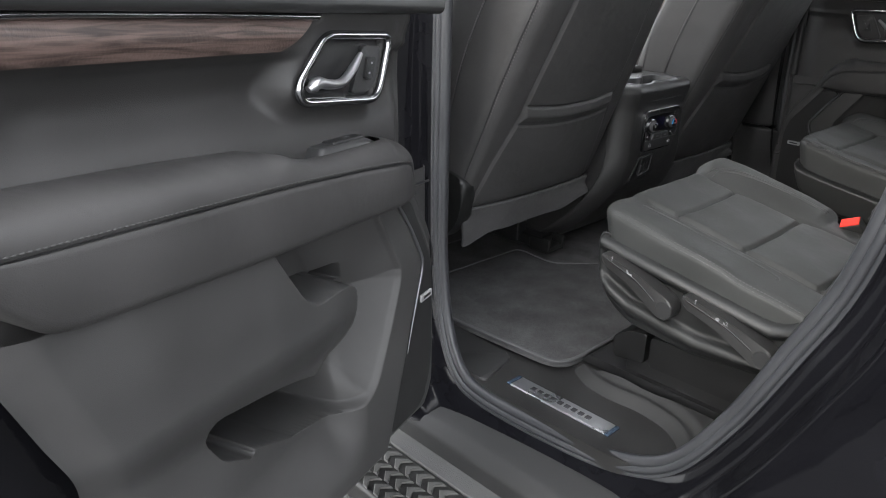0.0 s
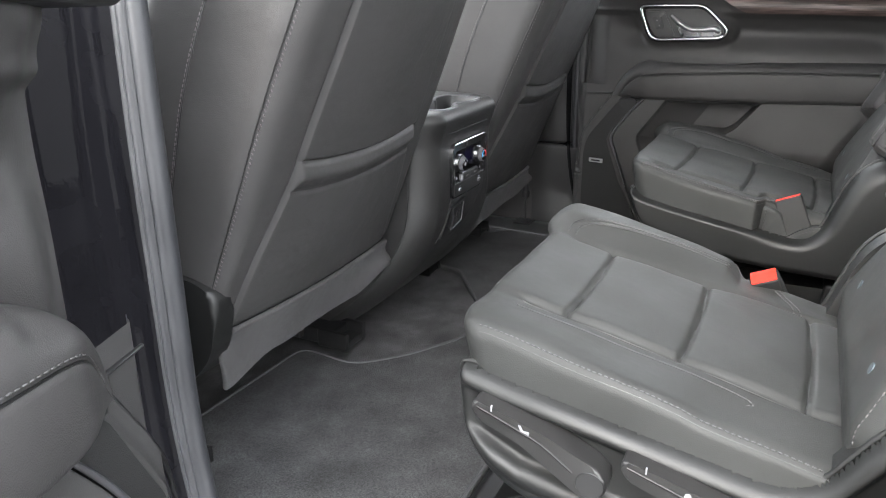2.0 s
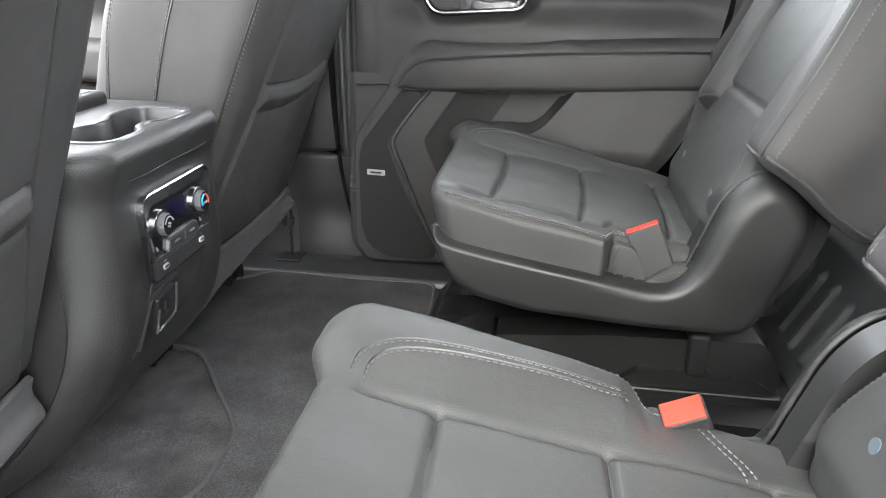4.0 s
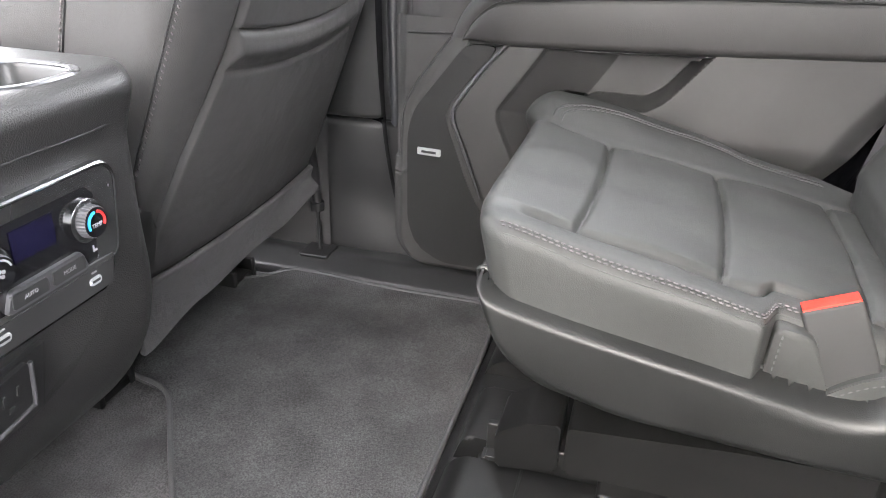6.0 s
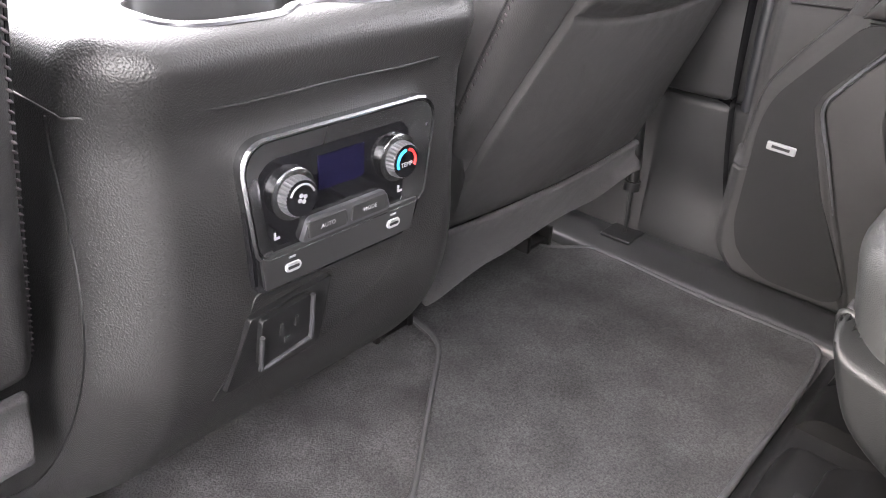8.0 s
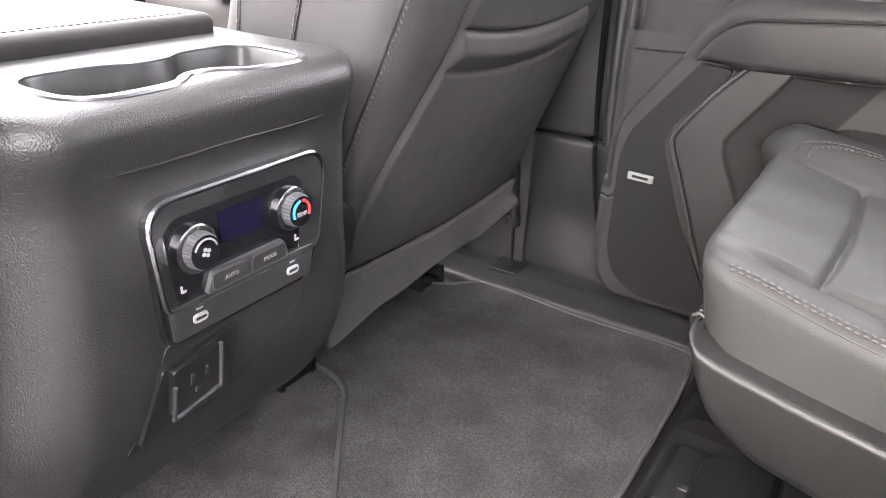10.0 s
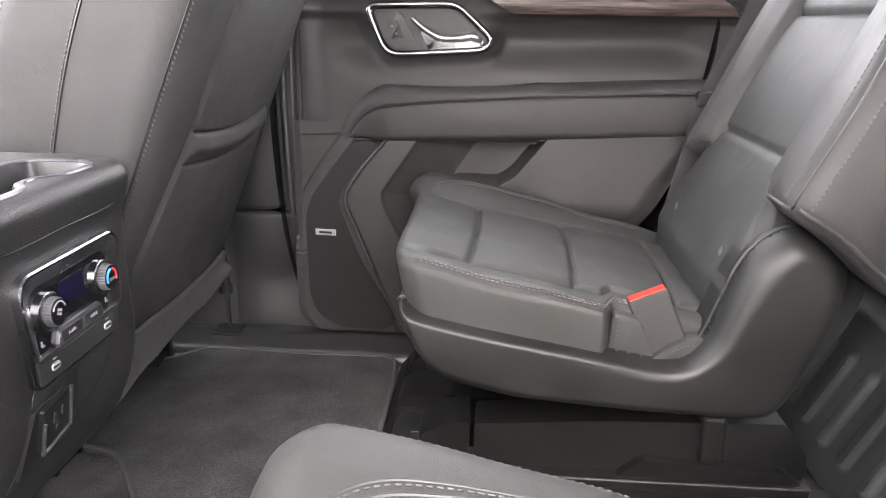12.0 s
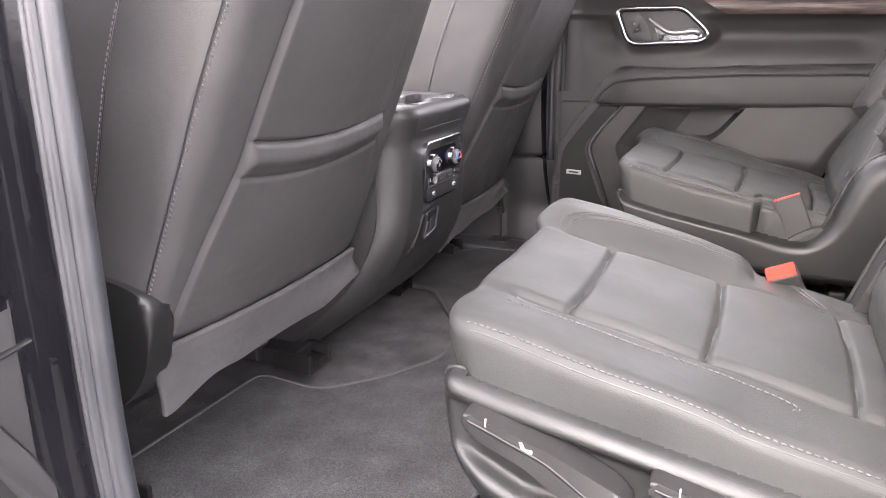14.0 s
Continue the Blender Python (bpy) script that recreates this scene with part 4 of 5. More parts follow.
    for q, far in ((1, 0.31), (-1, 0.47)):
        tube("seam", cu.at(np.c_[q * 0.2545 + 0 * t, -0.322 - far * t, 0.9135 + 0 * t]), 0.0007, plastic_dark, cush, 5)
    tube("seam", cu.at(np.c_[-edge_out(-0.35 - 0.46 * t), -0.35 - 0.46 * t, 0.922 + 0 * t]), 0.0016, plastic_dark, cush, 5)
    arc = smooth_line([(-0.735, 0.905), (-0.722, 0.875), (-0.70, 0.850), (-0.672, 0.838)], 40)
    stitching("stitching", cu.at(np.c_[np.full(40, -0.2555), arc[:, 0], arc[:, 1]]), thread, cush, r=0.0010, up=(1, 0, 0))
    if s < 0:
        hook = smooth_line([(-0.166, -0.352), (-0.166, -0.45), (-0.167, -0.58), (-0.170, -0.625), (-0.178, -0.640), (-0.186, -0.632)], 120)
        stitching("stitching", cu.at(np.c_[hook, np.full(120, 0.922)]) + lift, dark_thread, cush, r=0.0009)
    for side_a, h in ((1, h_in),) if s < 0 else ((-1, h_out),):
        for k in (0.0, 0.011):
            arch = smooth_line([(0.128 + 0.3 * k, -0.345 + k), (0.146 + 0.6 * k, -0.352 + 0.6 * k), (0.164 + k, -0.372), (0.173 + k, -0.405), (0.182 + k, -0.48), (0.190 + k, -0.54), (0.196 + k, -0.575 if s < 0 else -0.70)], 140)
            p = np.c_[side_a * arch[:, 0], arch[:, 1], np.full(140, 0.922)]
            stitching("stitching", cu.at(p) + lift, dark_thread, cush, r=0.0008)
            tube("seam", cu.at(p + np.array([side_a * 0.0045, 0, 0])) - lift, 0.0014, plastic_dark, cush, 5)

    if s < 0:
        for k in (0.0, 0.010):
            bar_line = smooth_line([(0.135, -0.675 - k), (0.165, -0.668 - k), (0.20, -0.655 - k), (0.235, -0.640 - k)], 40)
            stitching("stitching", cu.at(np.c_[bar_line, np.full(40, 0.922)]) + lift, thread, cush, r=0.0010)
    # backrest
    lean, shift = radians(25.5), 0.03 * s

    def B(a, n, h):
        return np.c_[X(np.asarray(a) + shift), -0.712 - h * math.sin(lean) + n * math.cos(lean), 0.85 + h * math.cos(lean) + n * math.sin(lean)]

    def back(v):
        a, n, h = v.T
        w = np.clip((n + 0.12) / 0.12, 0, 1)
        n = n * (1 - 0.55 * S(0.30, 0.14, h))
        up = 0.0
        for c in (0.238, 0.442):
            up = up - 0.008 * bump_at(h, c, 0.004)
        up = up + 0.006 * np.abs(np.sin(math.pi * (h - 0.238) / 0.204)) ** 0.5
        return B(a * (1 - 0.10 * S(0.3, 0.7, h) + 0.28 * S(0.21, 0.06, h)), n + w * up - 0.02 * S(0.06, 0.0, h) - 0.016 * S(0.15, 0.175, np.abs(a)) * S(0.2, 0.1, h), h)

    bk = Soft((-0.175, -0.12, 0.005), (0.175, 0.0, 0.70), 0.022, (50, 6, 110), back)
    rest = mesh_part("backrest", *bk.mesh(), leather_panel, ob, "reclined leather backrest with cross seams", sharp=80)
    aa = np.linspace(-0.16, 0.16, 50)
    for c in (0.238, 0.442):
        tube("seam", bk.at(np.c_[aa, 0 * aa, c + 0 * aa]), 0.0016, plastic_dark, rest, 5)
    tt = np.linspace(0, 1, 40)
    for q in (-1, 1):
        stitching("stitching", bk.at(np.c_[np.full(40, q * 0.158), 0 * tt, 0.04 + 0.14 * tt]), thread, rest, r=0.0010, up=(0, 1, 0.3))
    for side_a in (-1, 1):
        def wing(v, q=side_a):
            a, n, h = v.T
            n2 = n + 0.016 * S(0.135, 0.24, a) * S(-0.06, 0.02, n)
            lift_h = 0.030 * S(0.0, -0.16, n) * S(0.30, 0.18, h)
            if q < 0:
                a = 0.138 + (a - 0.138) * (0.46 + 0.30 * S(0.20, 0.50, h))
            return B(q * (a * (1 - 0.20 * S(0.26, 0.66, h)) + 0.010 * bump_at(n, -0.06, 0.05)), n2, h - lift_h + 0.022 * S(0.20, 0.14, a) * S(0.26, 0.18, h))
        wg = Soft((0.138, -0.185, 0.178), (0.288, 0.016, 0.70), 0.026, (16, 22, 56), wing)
        wob = mesh_part("side_bolster", *wg.mesh(), leather, ob, "padded leather side bolster", sharp=80)
        t2 = np.linspace(0, 1, 150)[:, None]
        for nn, aa in ((0.014, 0.262), (-0.004, 0.287), (-0.165, 0.286)):
            stitching("stitching", wg.at(np.c_[aa + 0 * t2, nn + 0 * t2, 0.20 + 0.48 * t2]), thread, wob, r=0.0011, up=(1, 0.2, 0))
        tube("seam", wg.at(np.c_[0.278 + 0 * t2, 0.010 + 0 * t2, 0.19 + 0.49 * t2]), 0.0014, plastic_dark, wob, 5)
        hem_n = np.linspace(0.008, -0.17, 60)
        tube("hem", wg.at(np.c_[np.full(60, 0.287), hem_n, np.full(60, 0.190)]), 0.0032, leather, wob, 6)
        hem_a = np.linspace(0.145, 0.28, 40)
        tube("hem", wg.at(np.c_[hem_a, np.full(40, 0.014), np.full(40, 0.186)]), 0.0032, leather, wob, 6)
        c = B(np.array([side_a * 0.13]), np.array([0.002]), np.array([0.092]))[0]
        mesh_part("fastener_cap", *tube_data([c, c + np.array([0, 0.004, 0.0013])], 0.0070, 12), blue_cap, ob, "small round blue-grey cap")

    # inner shield with its raised rear lobe
    inner_prof = round_poly([(-0.308, 0.884), (-0.343, 0.867), (-0.416, 0.851), (-0.548, 0.828), (-0.655, 0.808), (-0.692, 0.812), (-0.715, 0.842), (-0.729, 0.888), (-0.748, 0.944), (-0.772, 0.976), (-0.803, 0.994), (-0.842, 0.988),
                             (-0.876, 0.956), (-0.886, 0.920), (-0.872, 0.866), (-0.836, 0.772), (-0.812, 0.738), (-0.785, 0.729), (-0.64, 0.733), (-0.47, 0.745), (-0.378, 0.767), (-0.342, 0.798), (-0.322, 0.84)], 0.022, 5)
    lo, hi = sorted((s * 0.244, s * 0.285))
    prism("shield_back", [tuple(q) for q in inner_prof], lo, hi, 0, shield_plastic, ob, 0.012, 3, "", 50)

    def fold(e, y, z):
        back = S(-0.72, -0.80, y)
        up = S(0.775, 0.82, z) * (1 - back) + S(0.73, 0.97, z) * back
        wide = 0.013 + 0.026 * S(-0.66, -0.80, y)
        k = np.clip(1 - e / wide, 0, 1)
        ledge = 0.050 * (1 - np.sqrt(1 - 0.985 * k * k))
        k2 = np.clip(1 - e / 0.022, 0, 1)
        return up * ledge + (1 - up) * 0.048 * (1 - np.sqrt(1 - k2 * k2 * 0.97))

    relief_plate("side_shield", inner_prof, s * 0.192, -s, 0.024, lambda y, z: 0.0 * y, shield_plastic, ob, 0.0030, "smooth black plastic side shield", fold)
    lobe = round_poly([(-0.728, 0.82), (-0.752, 0.935), (-0.776, 0.970), (-0.805, 0.987), (-0.840, 0.981), (-0.871, 0.950), (-0.878, 0.915), (-0.860, 0.86), (-0.80, 0.77)], 0.03, 5)
    lo, hi = sorted((s * 0.238, s * 0.30))
    prism("recliner_cover", [(q[0] - 0.035, q[1] - 0.012) for q in lobe], lo, hi, 0, shield_plastic, ob, 0.02, 4, "", 70)
    # outer shield: a rolled top ledge, a hollow for the levers and a rounded lower ridge
    outer_prof = round_poly([(-0.310, 0.890), (-0.37, 0.876), (-0.674, 0.824), (-0.715, 0.840), (-0.75, 0.90), (-0.80, 0.965), (-0.86, 0.97), (-0.90, 0.87), (-0.85, 0.74), (-0.70, 0.722), (-0.53, 0.706), (-0.40, 0.720), (-0.350, 0.75), (-0.320, 0.80)], 0.022, 5)
    if s > 0:
        outer_prof = round_poly([(-0.310, 0.890), (-0.37, 0.876), (-0.674, 0.824), (-0.73, 0.83), (-0.745, 0.79), (-0.73, 0.76), (-0.53, 0.745), (-0.40, 0.750), (-0.350, 0.77), (-0.320, 0.81)], 0.022, 5)
    lo, hi = sorted((s * 0.680, s * 0.706))
    prism("shield_back", [tuple(q) for q in outer_prof], lo, hi, 0, shield_plastic, ob, 0.006, 2, "", 50)
    LOW = [(-0.30, 0.835), (-0.335, 0.795), (-0.40, 0.765), (-0.55, 0.742), (-0.78, 0.752)]
    TOP = [(-0.30, 0.880), (-0.37, 0.864), (-0.674, 0.812), (-0.72, 0.826), (-0.77, 0.90)]

    def moulding(y, z):
        low = np.interp(-y, [-q[0] for q in LOW], [q[1] for q in LOW])
        top = np.interp(-y, [-q[0] for q in TOP], [q[1] for q in TOP])
        hollow = S(low + 0.004, low + 0.016, z) * S(top - 0.004, top - 0.018, z)
        return 0.006 - 0.014 * hollow + 0.006 * bump_at(z, low - 0.004, 0.010) - 0.012 * S(low - 0.012, low - 0.034, z)

    sh = relief_plate("side_shield", outer_prof, s * 0.735, s, 0.014, moulding, shield_plastic, ob, 0.0035, "black plastic side shield with a rounded ledge")
    if s < 0:
        for k, ((y0, z0), (y1, z1)) in enumerate((((-0.345, 0.862), (-0.489, 0.793)), ((-0.520, 0.834), (-0.679, 0.770)))):
            dy, dz = y1 - y0, z1 - z0
            prof = round_poly([(y0, z0 + 0.003), (y0 - 0.004, z0 - 0.020), (y0 + 0.44 * dy, z0 + 0.32 * dz - 0.020), (y1 + 0.024, z1 - 0.010), (y1 + 0.004, z1 - 0.021), (y1 - 0.012, z1 - 0.019), (y1 - 0.021, z1), (y1 - 0.012, z1 + 0.019), (y0 + 0.64 * dy, z0 + 0.38 * dz + 0.004), (y0 + 0.3 * dy, z0 + 0.17 * dz + 0.004)], 0.010, 5)
            lev = prism("lever", [tuple(q) for q in prof], -0.762, -0.728, 0, plastic, ob, 0.006, 4, "flat black adjuster lever", 60)
            ridge = smooth_line([(-0.7610, y0 - 0.008, z0 - 0.006), (-0.7622, y0 + 0.40 * dy, z0 + 0.24 * dz - 0.006), (-0.7622, y0 + 0.60 * dy, z0 + 0.40 * dz - 0.006), (-0.7612, y1 + 0.020, z1 + 0.010)], 30)
            tube("ridge", ridge, 0.0020, rail_plastic, lev, 8)
            cap = tube_data([(-0.760, y1 - 0.001, z1), (-0.7628, y1 - 0.001, z1)], 0.0150, 24)
            mesh_part("lever_cap", *cap, plastic_soft, lev)
            ringa = np.linspace(0, 2 * math.pi, 28, endpoint=False)
            tube("cap_groove", np.c_[np.full(28, -0.7622), y1 - 0.001 + 0.0156 * np.cos(ringa), z1 + 0.0156 * np.sin(ringa)], 0.0009, plastic_dark, lev, 5, True, up=(1, 0, 0))
            cy, cz = y0 + 0.46 * dy, z0 + 0.30 * dz - 0.001
            if k == 0:
                pv, pf = prism_data([(cy - 0.006, cz - 0.004), (cy + 0.003, cz - 0.004), (cy + 0.007, cz + 0.006), (cy + 0.004, cz + 0.006), (cy + 0.001, cz + 0.0), (cy - 0.006, cz + 0.0)], -0.7631, -0.761, 0)
                mesh_part("lever_mark", pv, pf, white_print, lev)
            else:
                mesh_part("lever_mark", *tube_data([(-0.761, cy, cz), (-0.7631, cy, cz)], 0.0036, 14), white_print, lev)
                letters("lever_writing", "x2", 0.010, Matrix.Translation((-0.7631, cy - 0.0155, cz - 0.002)) @ Euler((radians(90), 0, radians(-90))).to_matrix().to_4x4(), white_print, lev, 0.0002)
            soft("lever_mark", (-0.7628, y0 + 0.18 * dy - 0.0008, z0 + 0.14 * dz + 0.002), (-0.760, y0 + 0.18 * dy + 0.0008, z0 + 0.14 * dz + 0.010), 0.0003, white_print, lev, (1, 1, 1))
    # plinth, rails and front covers
    for a0 in (-0.155, 0.155):
        x0 = X(a0)
        prof = round_poly([(-0.418, 0.602), (-0.418, 0.668), (-0.50, 0.674), (-0.60, 0.682), (-0.86, 0.690), (-0.895, 0.64), (-0.90, 0.602)], 0.006)
        riser = prism("riser", [tuple(q) for q in prof], x0 - 0.034, x0 + 0.035, 0, rail_plastic, ob, 0.005, 2, "moulded black plastic riser cover")
        prof = round_poly([(-0.338, 0.596), (-0.335, 0.645), (-0.372, 0.668), (-0.411, 0.674), (-0.411, 0.606)], 0.006)
        prism("front_box", [tuple(q) for q in prof], x0 - 0.040, x0 + 0.040, 0, rail_plastic, riser, 0.004, 2)
        if s > 0 or a0 > 0:
            soft("riser_tongue", (x0 - 0.043, -0.777, 0.620), (x0 + 0.041, -0.741, 0.70), 0.009, rail_plastic, riser, (1, 1, 1))
            prof = round_poly([(-0.620, 0.596), (-0.660, 0.630), (-0.86, 0.622), (-0.895, 0.596)], 0.005)
            prism("riser_foot", [tuple(q) for q in prof], x0 - 0.050, x0 + 0.045, 0, rail_plastic, riser, 0.004, 2)
            soft("riser_foot", (x0 - 0.058, -0.90, 0.566), (x0 + 0.045, -0.46, 0.602), 0.006, rail_plastic, riser, (1, 1, 1))
        soft("riser_core", (x0 - 0.02, -0.90, 0.55), (x0 + 0.03, -0.36, 0.62), 0.004, plastic_dark, riser, (1, 1, 1))
        if s > 0 or a0 > 0:
            soft("rail", (x0 - 0.075, -0.90, 0.552), (x0 - 0.050, -0.45, 0.560), 0.002, steel, ob, (1, 1, 1), label="steel seat rail")
        if s < 0 and a0 < 0:
            continue
        nose = round_poly([(-0.272, 0.546), (-0.286, 0.592), (-0.296, 0.606), (-0.40, 0.604), (-0.40, 0.546)], 0.010)
        prism("rail_cover", [tuple(q) for q in nose], x0 - 0.008, x0 + 0.105, 0, rail_plastic, ob, 0.008, 3)
        nose = round_poly([(-0.264, 0.546), (-0.282, 0.582), (-0.300, 0.594), (-0.62, 0.588), (-0.94, 0.584), (-0.94, 0.546)], 0.010)
        prism("rail_cover", [tuple(q) for q in nose], x0 - 0.125, x0 - 0.030, 0, rail_plastic, ob, 0.008, 3)
        soft("cover_joint", (x0 - 0.1262, -0.372, 0.55), (x0 - 0.0288, -0.369, 0.5935), 0.0008, plastic_dark, ob, (1, 1, 1))
        soft("latch_block", (x0 - 0.030, -0.37, 0.552), (x0 - 0.008, -0.318, 0.596), 0.002, plastic_dark, ob, (1, 1, 1))
        for q in range(4):
            soft("latch", (x0 - 0.034, -0.345 - 0.004 * q, 0.566 + 0.0105 * q), (x0 - 0.006, -0.306 - 0.006 * q, 0.572 + 0.0105 * q), 0.001, (badge_mat, plastic_dark, steel, plastic_dark)[q], ob, (1, 1, 1))
        soft("latch_post", (x0 - 0.018, -0.336, 0.600), (x0 - 0.008, -0.322, 0.640), 0.002, plastic_dark, ob, (1, 1, 1))
    soft("pan", (min(X(-0.22), X(0.22)), -0.86, 0.745), (max(X(-0.22), X(0.22)), -0.38, 0.80), 0.02, plastic_dark, ob, (1, 1, 1))
    track = round_poly([(-0.257, 0.546), (-0.275, 0.568), (-0.92, 0.568), (-0.93, 0.546)], 0.006)
    prism("floor_cover", [tuple(q) for q in track], *((X(-0.19), X(0.24)) if s < 0 else (X(0.24), X(-0.24))), 0, plastic_dark, ob, 0.004)

    # buckle in its leather sleeve
    buckle = thing("belt_buckle", (s * 0.245, -0.69, 0.84), "black seat belt buckle with a red release button", "belt buckle", "belt buckles")
    M = Matrix.Translation((0.247, -0.668, 0.828) if s > 0 else (-0.231, -0.647, 0.840)) @ Matrix.Rotation(radians(-24), 4, "X") @ Matrix.Rotation(radians(8 if s > 0 else -34), 4, "Y")

    def lay(lo2, hi2, r, cells=(2, 2, 3)):
        v, f = Soft(lo2, hi2, r, cells).mesh()
        return np.array([(M @ Vector(q))[:] for q in v]), f

    wide = 0.027 if s > 0 else 0.021
    body = mesh_part("body", *lay((-0.013, -wide, -0.03), (0.013, wide, 0.066), 0.004), buckle_plastic, buckle)
    mesh_part("button", *lay((-0.0112, 0.002 - wide, 0.056), (0.0112, wide - 0.002, 0.0675), 0.001), red_plastic, body, "red release button")

    fold_1 = round_poly([(-0.612, 0.775), (-0.640, 0.800), (-0.672, 0.826), (-0.700, 0.840), (-0.730, 0.836), (-0.750, 0.815), (-0.752, 0.780)], 0.020)
    fold_2 = round_poly([(-0.645, 0.775), (-0.672, 0.797), (-0.705, 0.816), (-0.735, 0.818), (-0.768, 0.822), (-0.780, 0.800), (-0.770, 0.772)], 0.014)
    for k, (line, x_in, x_out) in enumerate(((fold_1, 0.222, 0.262), (fold_2, 0.214, 0.236))):
        lo3, hi3 = sorted((s * x_in, s * x_out))
        flap = prism("sleeve", [tuple(q) for q in line], lo3, hi3, 0, leather_panel, buckle, 0.007, 3, "folded leather buckle sleeve", 70)
        rim = np.c_[np.full(len(line) - 8, s * (x_in + 0.003)), line[3:-5] + np.array([0, -0.002])]
        tube("sleeve_edge", smooth_line(rim, 70), 0.0022, leather, flap, 6)
        low = rim + np.array([-s * 0.0026, 0.003, -0.007])
        stitching("stitching", smooth_line(low, 70), dark_thread, flap, r=0.0009, up=(1, 0, 0))
    wall = prism("sleeve", [tuple(q) for q in round_poly([(-0.592, 0.782), (-0.596, 0.868), (-0.632, 0.860), (-0.655, 0.800), (-0.650, 0.778)], 0.008)], *sorted((s * 0.228, s * 0.252)), 0, leather_panel, buckle, 0.005, 3, "folded leather buckle sleeve", 70)
    u = np.linspace(0, 1, 40)
    stitching("stitching", np.c_[np.full(40, s * 0.2275), -0.599 - 0.004 * u, 0.790 + 0.068 * u], dark_thread, wall, r=0.0009, up=(1, 0, 0))
    tube("strap", smooth_line([(s * 0.228, -0.69, 0.80), (s * 0.226, -0.74, 0.80), (s * 0.232, -0.785, 0.815)], 20), 0.011, webbing, buckle, 8, flat=0.4)
    return ob


second_row_seat(1)
second_row_seat(-1)


# ---- front seats ----
def front_seat(s):
    ob = thing("front_seat", (s * 0.46, 0.3, 0.545), "black leather front seat with a stitched back pocket", "car seat", "front seats")
    lean = radians(22.2)

    def B(a, n, h):
        return np.c_[s * 0.46 - s * np.asarray(a), 0.114 - h * math.sin(lean) + n * math.cos(lean), 0.76 + h * math.cos(lean) + n * math.sin(lean)]

    EDGE = [(0.232, 0.03), (0.228, 0.08), (0.205, 0.20), (0.172, 0.32), (0.160, 0.50), (0.150, 0.75)]

    def back(v):
        a0, n, h0 = v.T
        rear = S(0.06, 0.0, n)
        side_a = np.abs(a0)
        h = h0 + 0.014 * np.clip(side_a / 0.17, 0, 1) ** 2 * S(0.14, 0.30, h0) * S(0.52, 0.36, h0)
        edge = np.interp(h, [q[1] for q in EDGE], [q[0] for q in EDGE])
        a = np.sign(a0) * np.where(side_a < 0.17, side_a * edge / 0.17, edge + (side_a - 0.17) * (0.262 - edge) / 0.092)
        up = 0.005 * S(0.003, -0.004, side_a - 0.17) - 0.006 * bump_at(side_a, 0.172, 0.003)
        up = up + (0.007 * bump_at(h0, 0.315, 0.013) - 0.007 * bump_at(h0, 0.337, 0.003) - 0.004 * bump_at(h0, 0.289, 0.003)) * S(0.172, 0.160, side_a)
        up = up + 0.012 * (1 - (a / 0.25) ** 2)
        taper = 1 - 0.10 * S(0.35, 0.75, h) - 0.03 * S(0.1, 0.0, h)
        fill = 0.03 * S(0.1, 0.2, n) * S(0.15, 0.4, h)
        return B(a * taper, n - rear * up + fill * (np.abs(a) / 0.25) ** 2, h)

    bk = Soft((-0.262, 0.0, 0.052 if s < 0 else 0.004), (0.262, 0.215, 0.76), 0.040, (130, 16, 210), back)
    rest = mesh_part("backrest", *bk.mesh(), back_vinyl, ob, "black backrest with an elastic-topped pocket", sharp=80)
    t = np.linspace(0, 1, 170)[:, None]
    for q in (-1, 1):
        stitching("stitching", bk.at(np.c_[q * (0.262 + 0 * t), 0.004 + 0 * t, 0.07 + 0.66 * t]), seat_thread, rest, step=0.0068, length=0.0046, r=0.0011, slant=1.1, up=(0, 1, 0))
        tube("seam", bk.at(np.c_[q * (0.262 + 0 * t), 0.011 + 0 * t, 0.07 + 0.66 * t]), 0.0016, plastic_dark, rest, 5)
        for nn in (0.10, 0.165):
            p = bk.at(np.c_[q * (0.262 + 0 * t), nn + 0.03 * np.sin(2.5 * t), 0.09 + 0.64 * t])
            stitching("stitching", p - np.array([s * q * 0.0006, 0, 0]), seat_thread, rest, r=0.0009, up=(1, 0, 0))
            tube("seam", p + np.array([0, -0.004, 0]), 0.0015, plastic_dark, rest, 5)

    flap_lo, flap_hi = (-0.010, 0.074) if s < 0 else (-0.052, 0.026)

    def flap(v):
        a, n, h = v.T
        low = S(flap_hi - 0.01, flap_lo, h)
        west = s * a
        tip = 0.010 * bump_at(west, 0.236, 0.035) - 0.012 * bump_at(west, 0.14, 0.05) + 0.008 * np.sin(11 * west) - 0.040 * S(-0.13, -0.245, west)
        return B(a * (1 - 0.04 * low), n - 0.010 - 0.012 * low + 0.006 * np.sin(11 * a + 2) * low + 0.010 * (a / 0.24) ** 2 * (1 - low), h - tip * low)

    soft("felt_flap", (-0.246, -0.012, flap_lo), (0.246, -0.002, flap_hi), 0.004, flap_cloth, ob, (60, 1, 14), flap, "grey felt flap under the seat back", 80)
    x0 = s * 0.46 - 0.252
    cover = round_poly([(0.085, 0.915), (0.055, 0.895), (0.075, 0.80), (0.125, 0.745), (0.24, 0.72), (0.34, 0.76), (0.33, 0.90), (0.20, 0.93)], 0.03)
    prism("hinge_cover", [tuple(p) for p in cover], x0 - 0.020, x0 + 0.022, 0, shield_plastic, ob, 0.012, 3, "rounded black hinge cover", 60)
    soft("cushion", (s * 0.46 - 0.245, 0.20, 0.72), (s * 0.46 + 0.245, 0.70, 0.88), 0.05, leather, ob, (6, 6, 2))
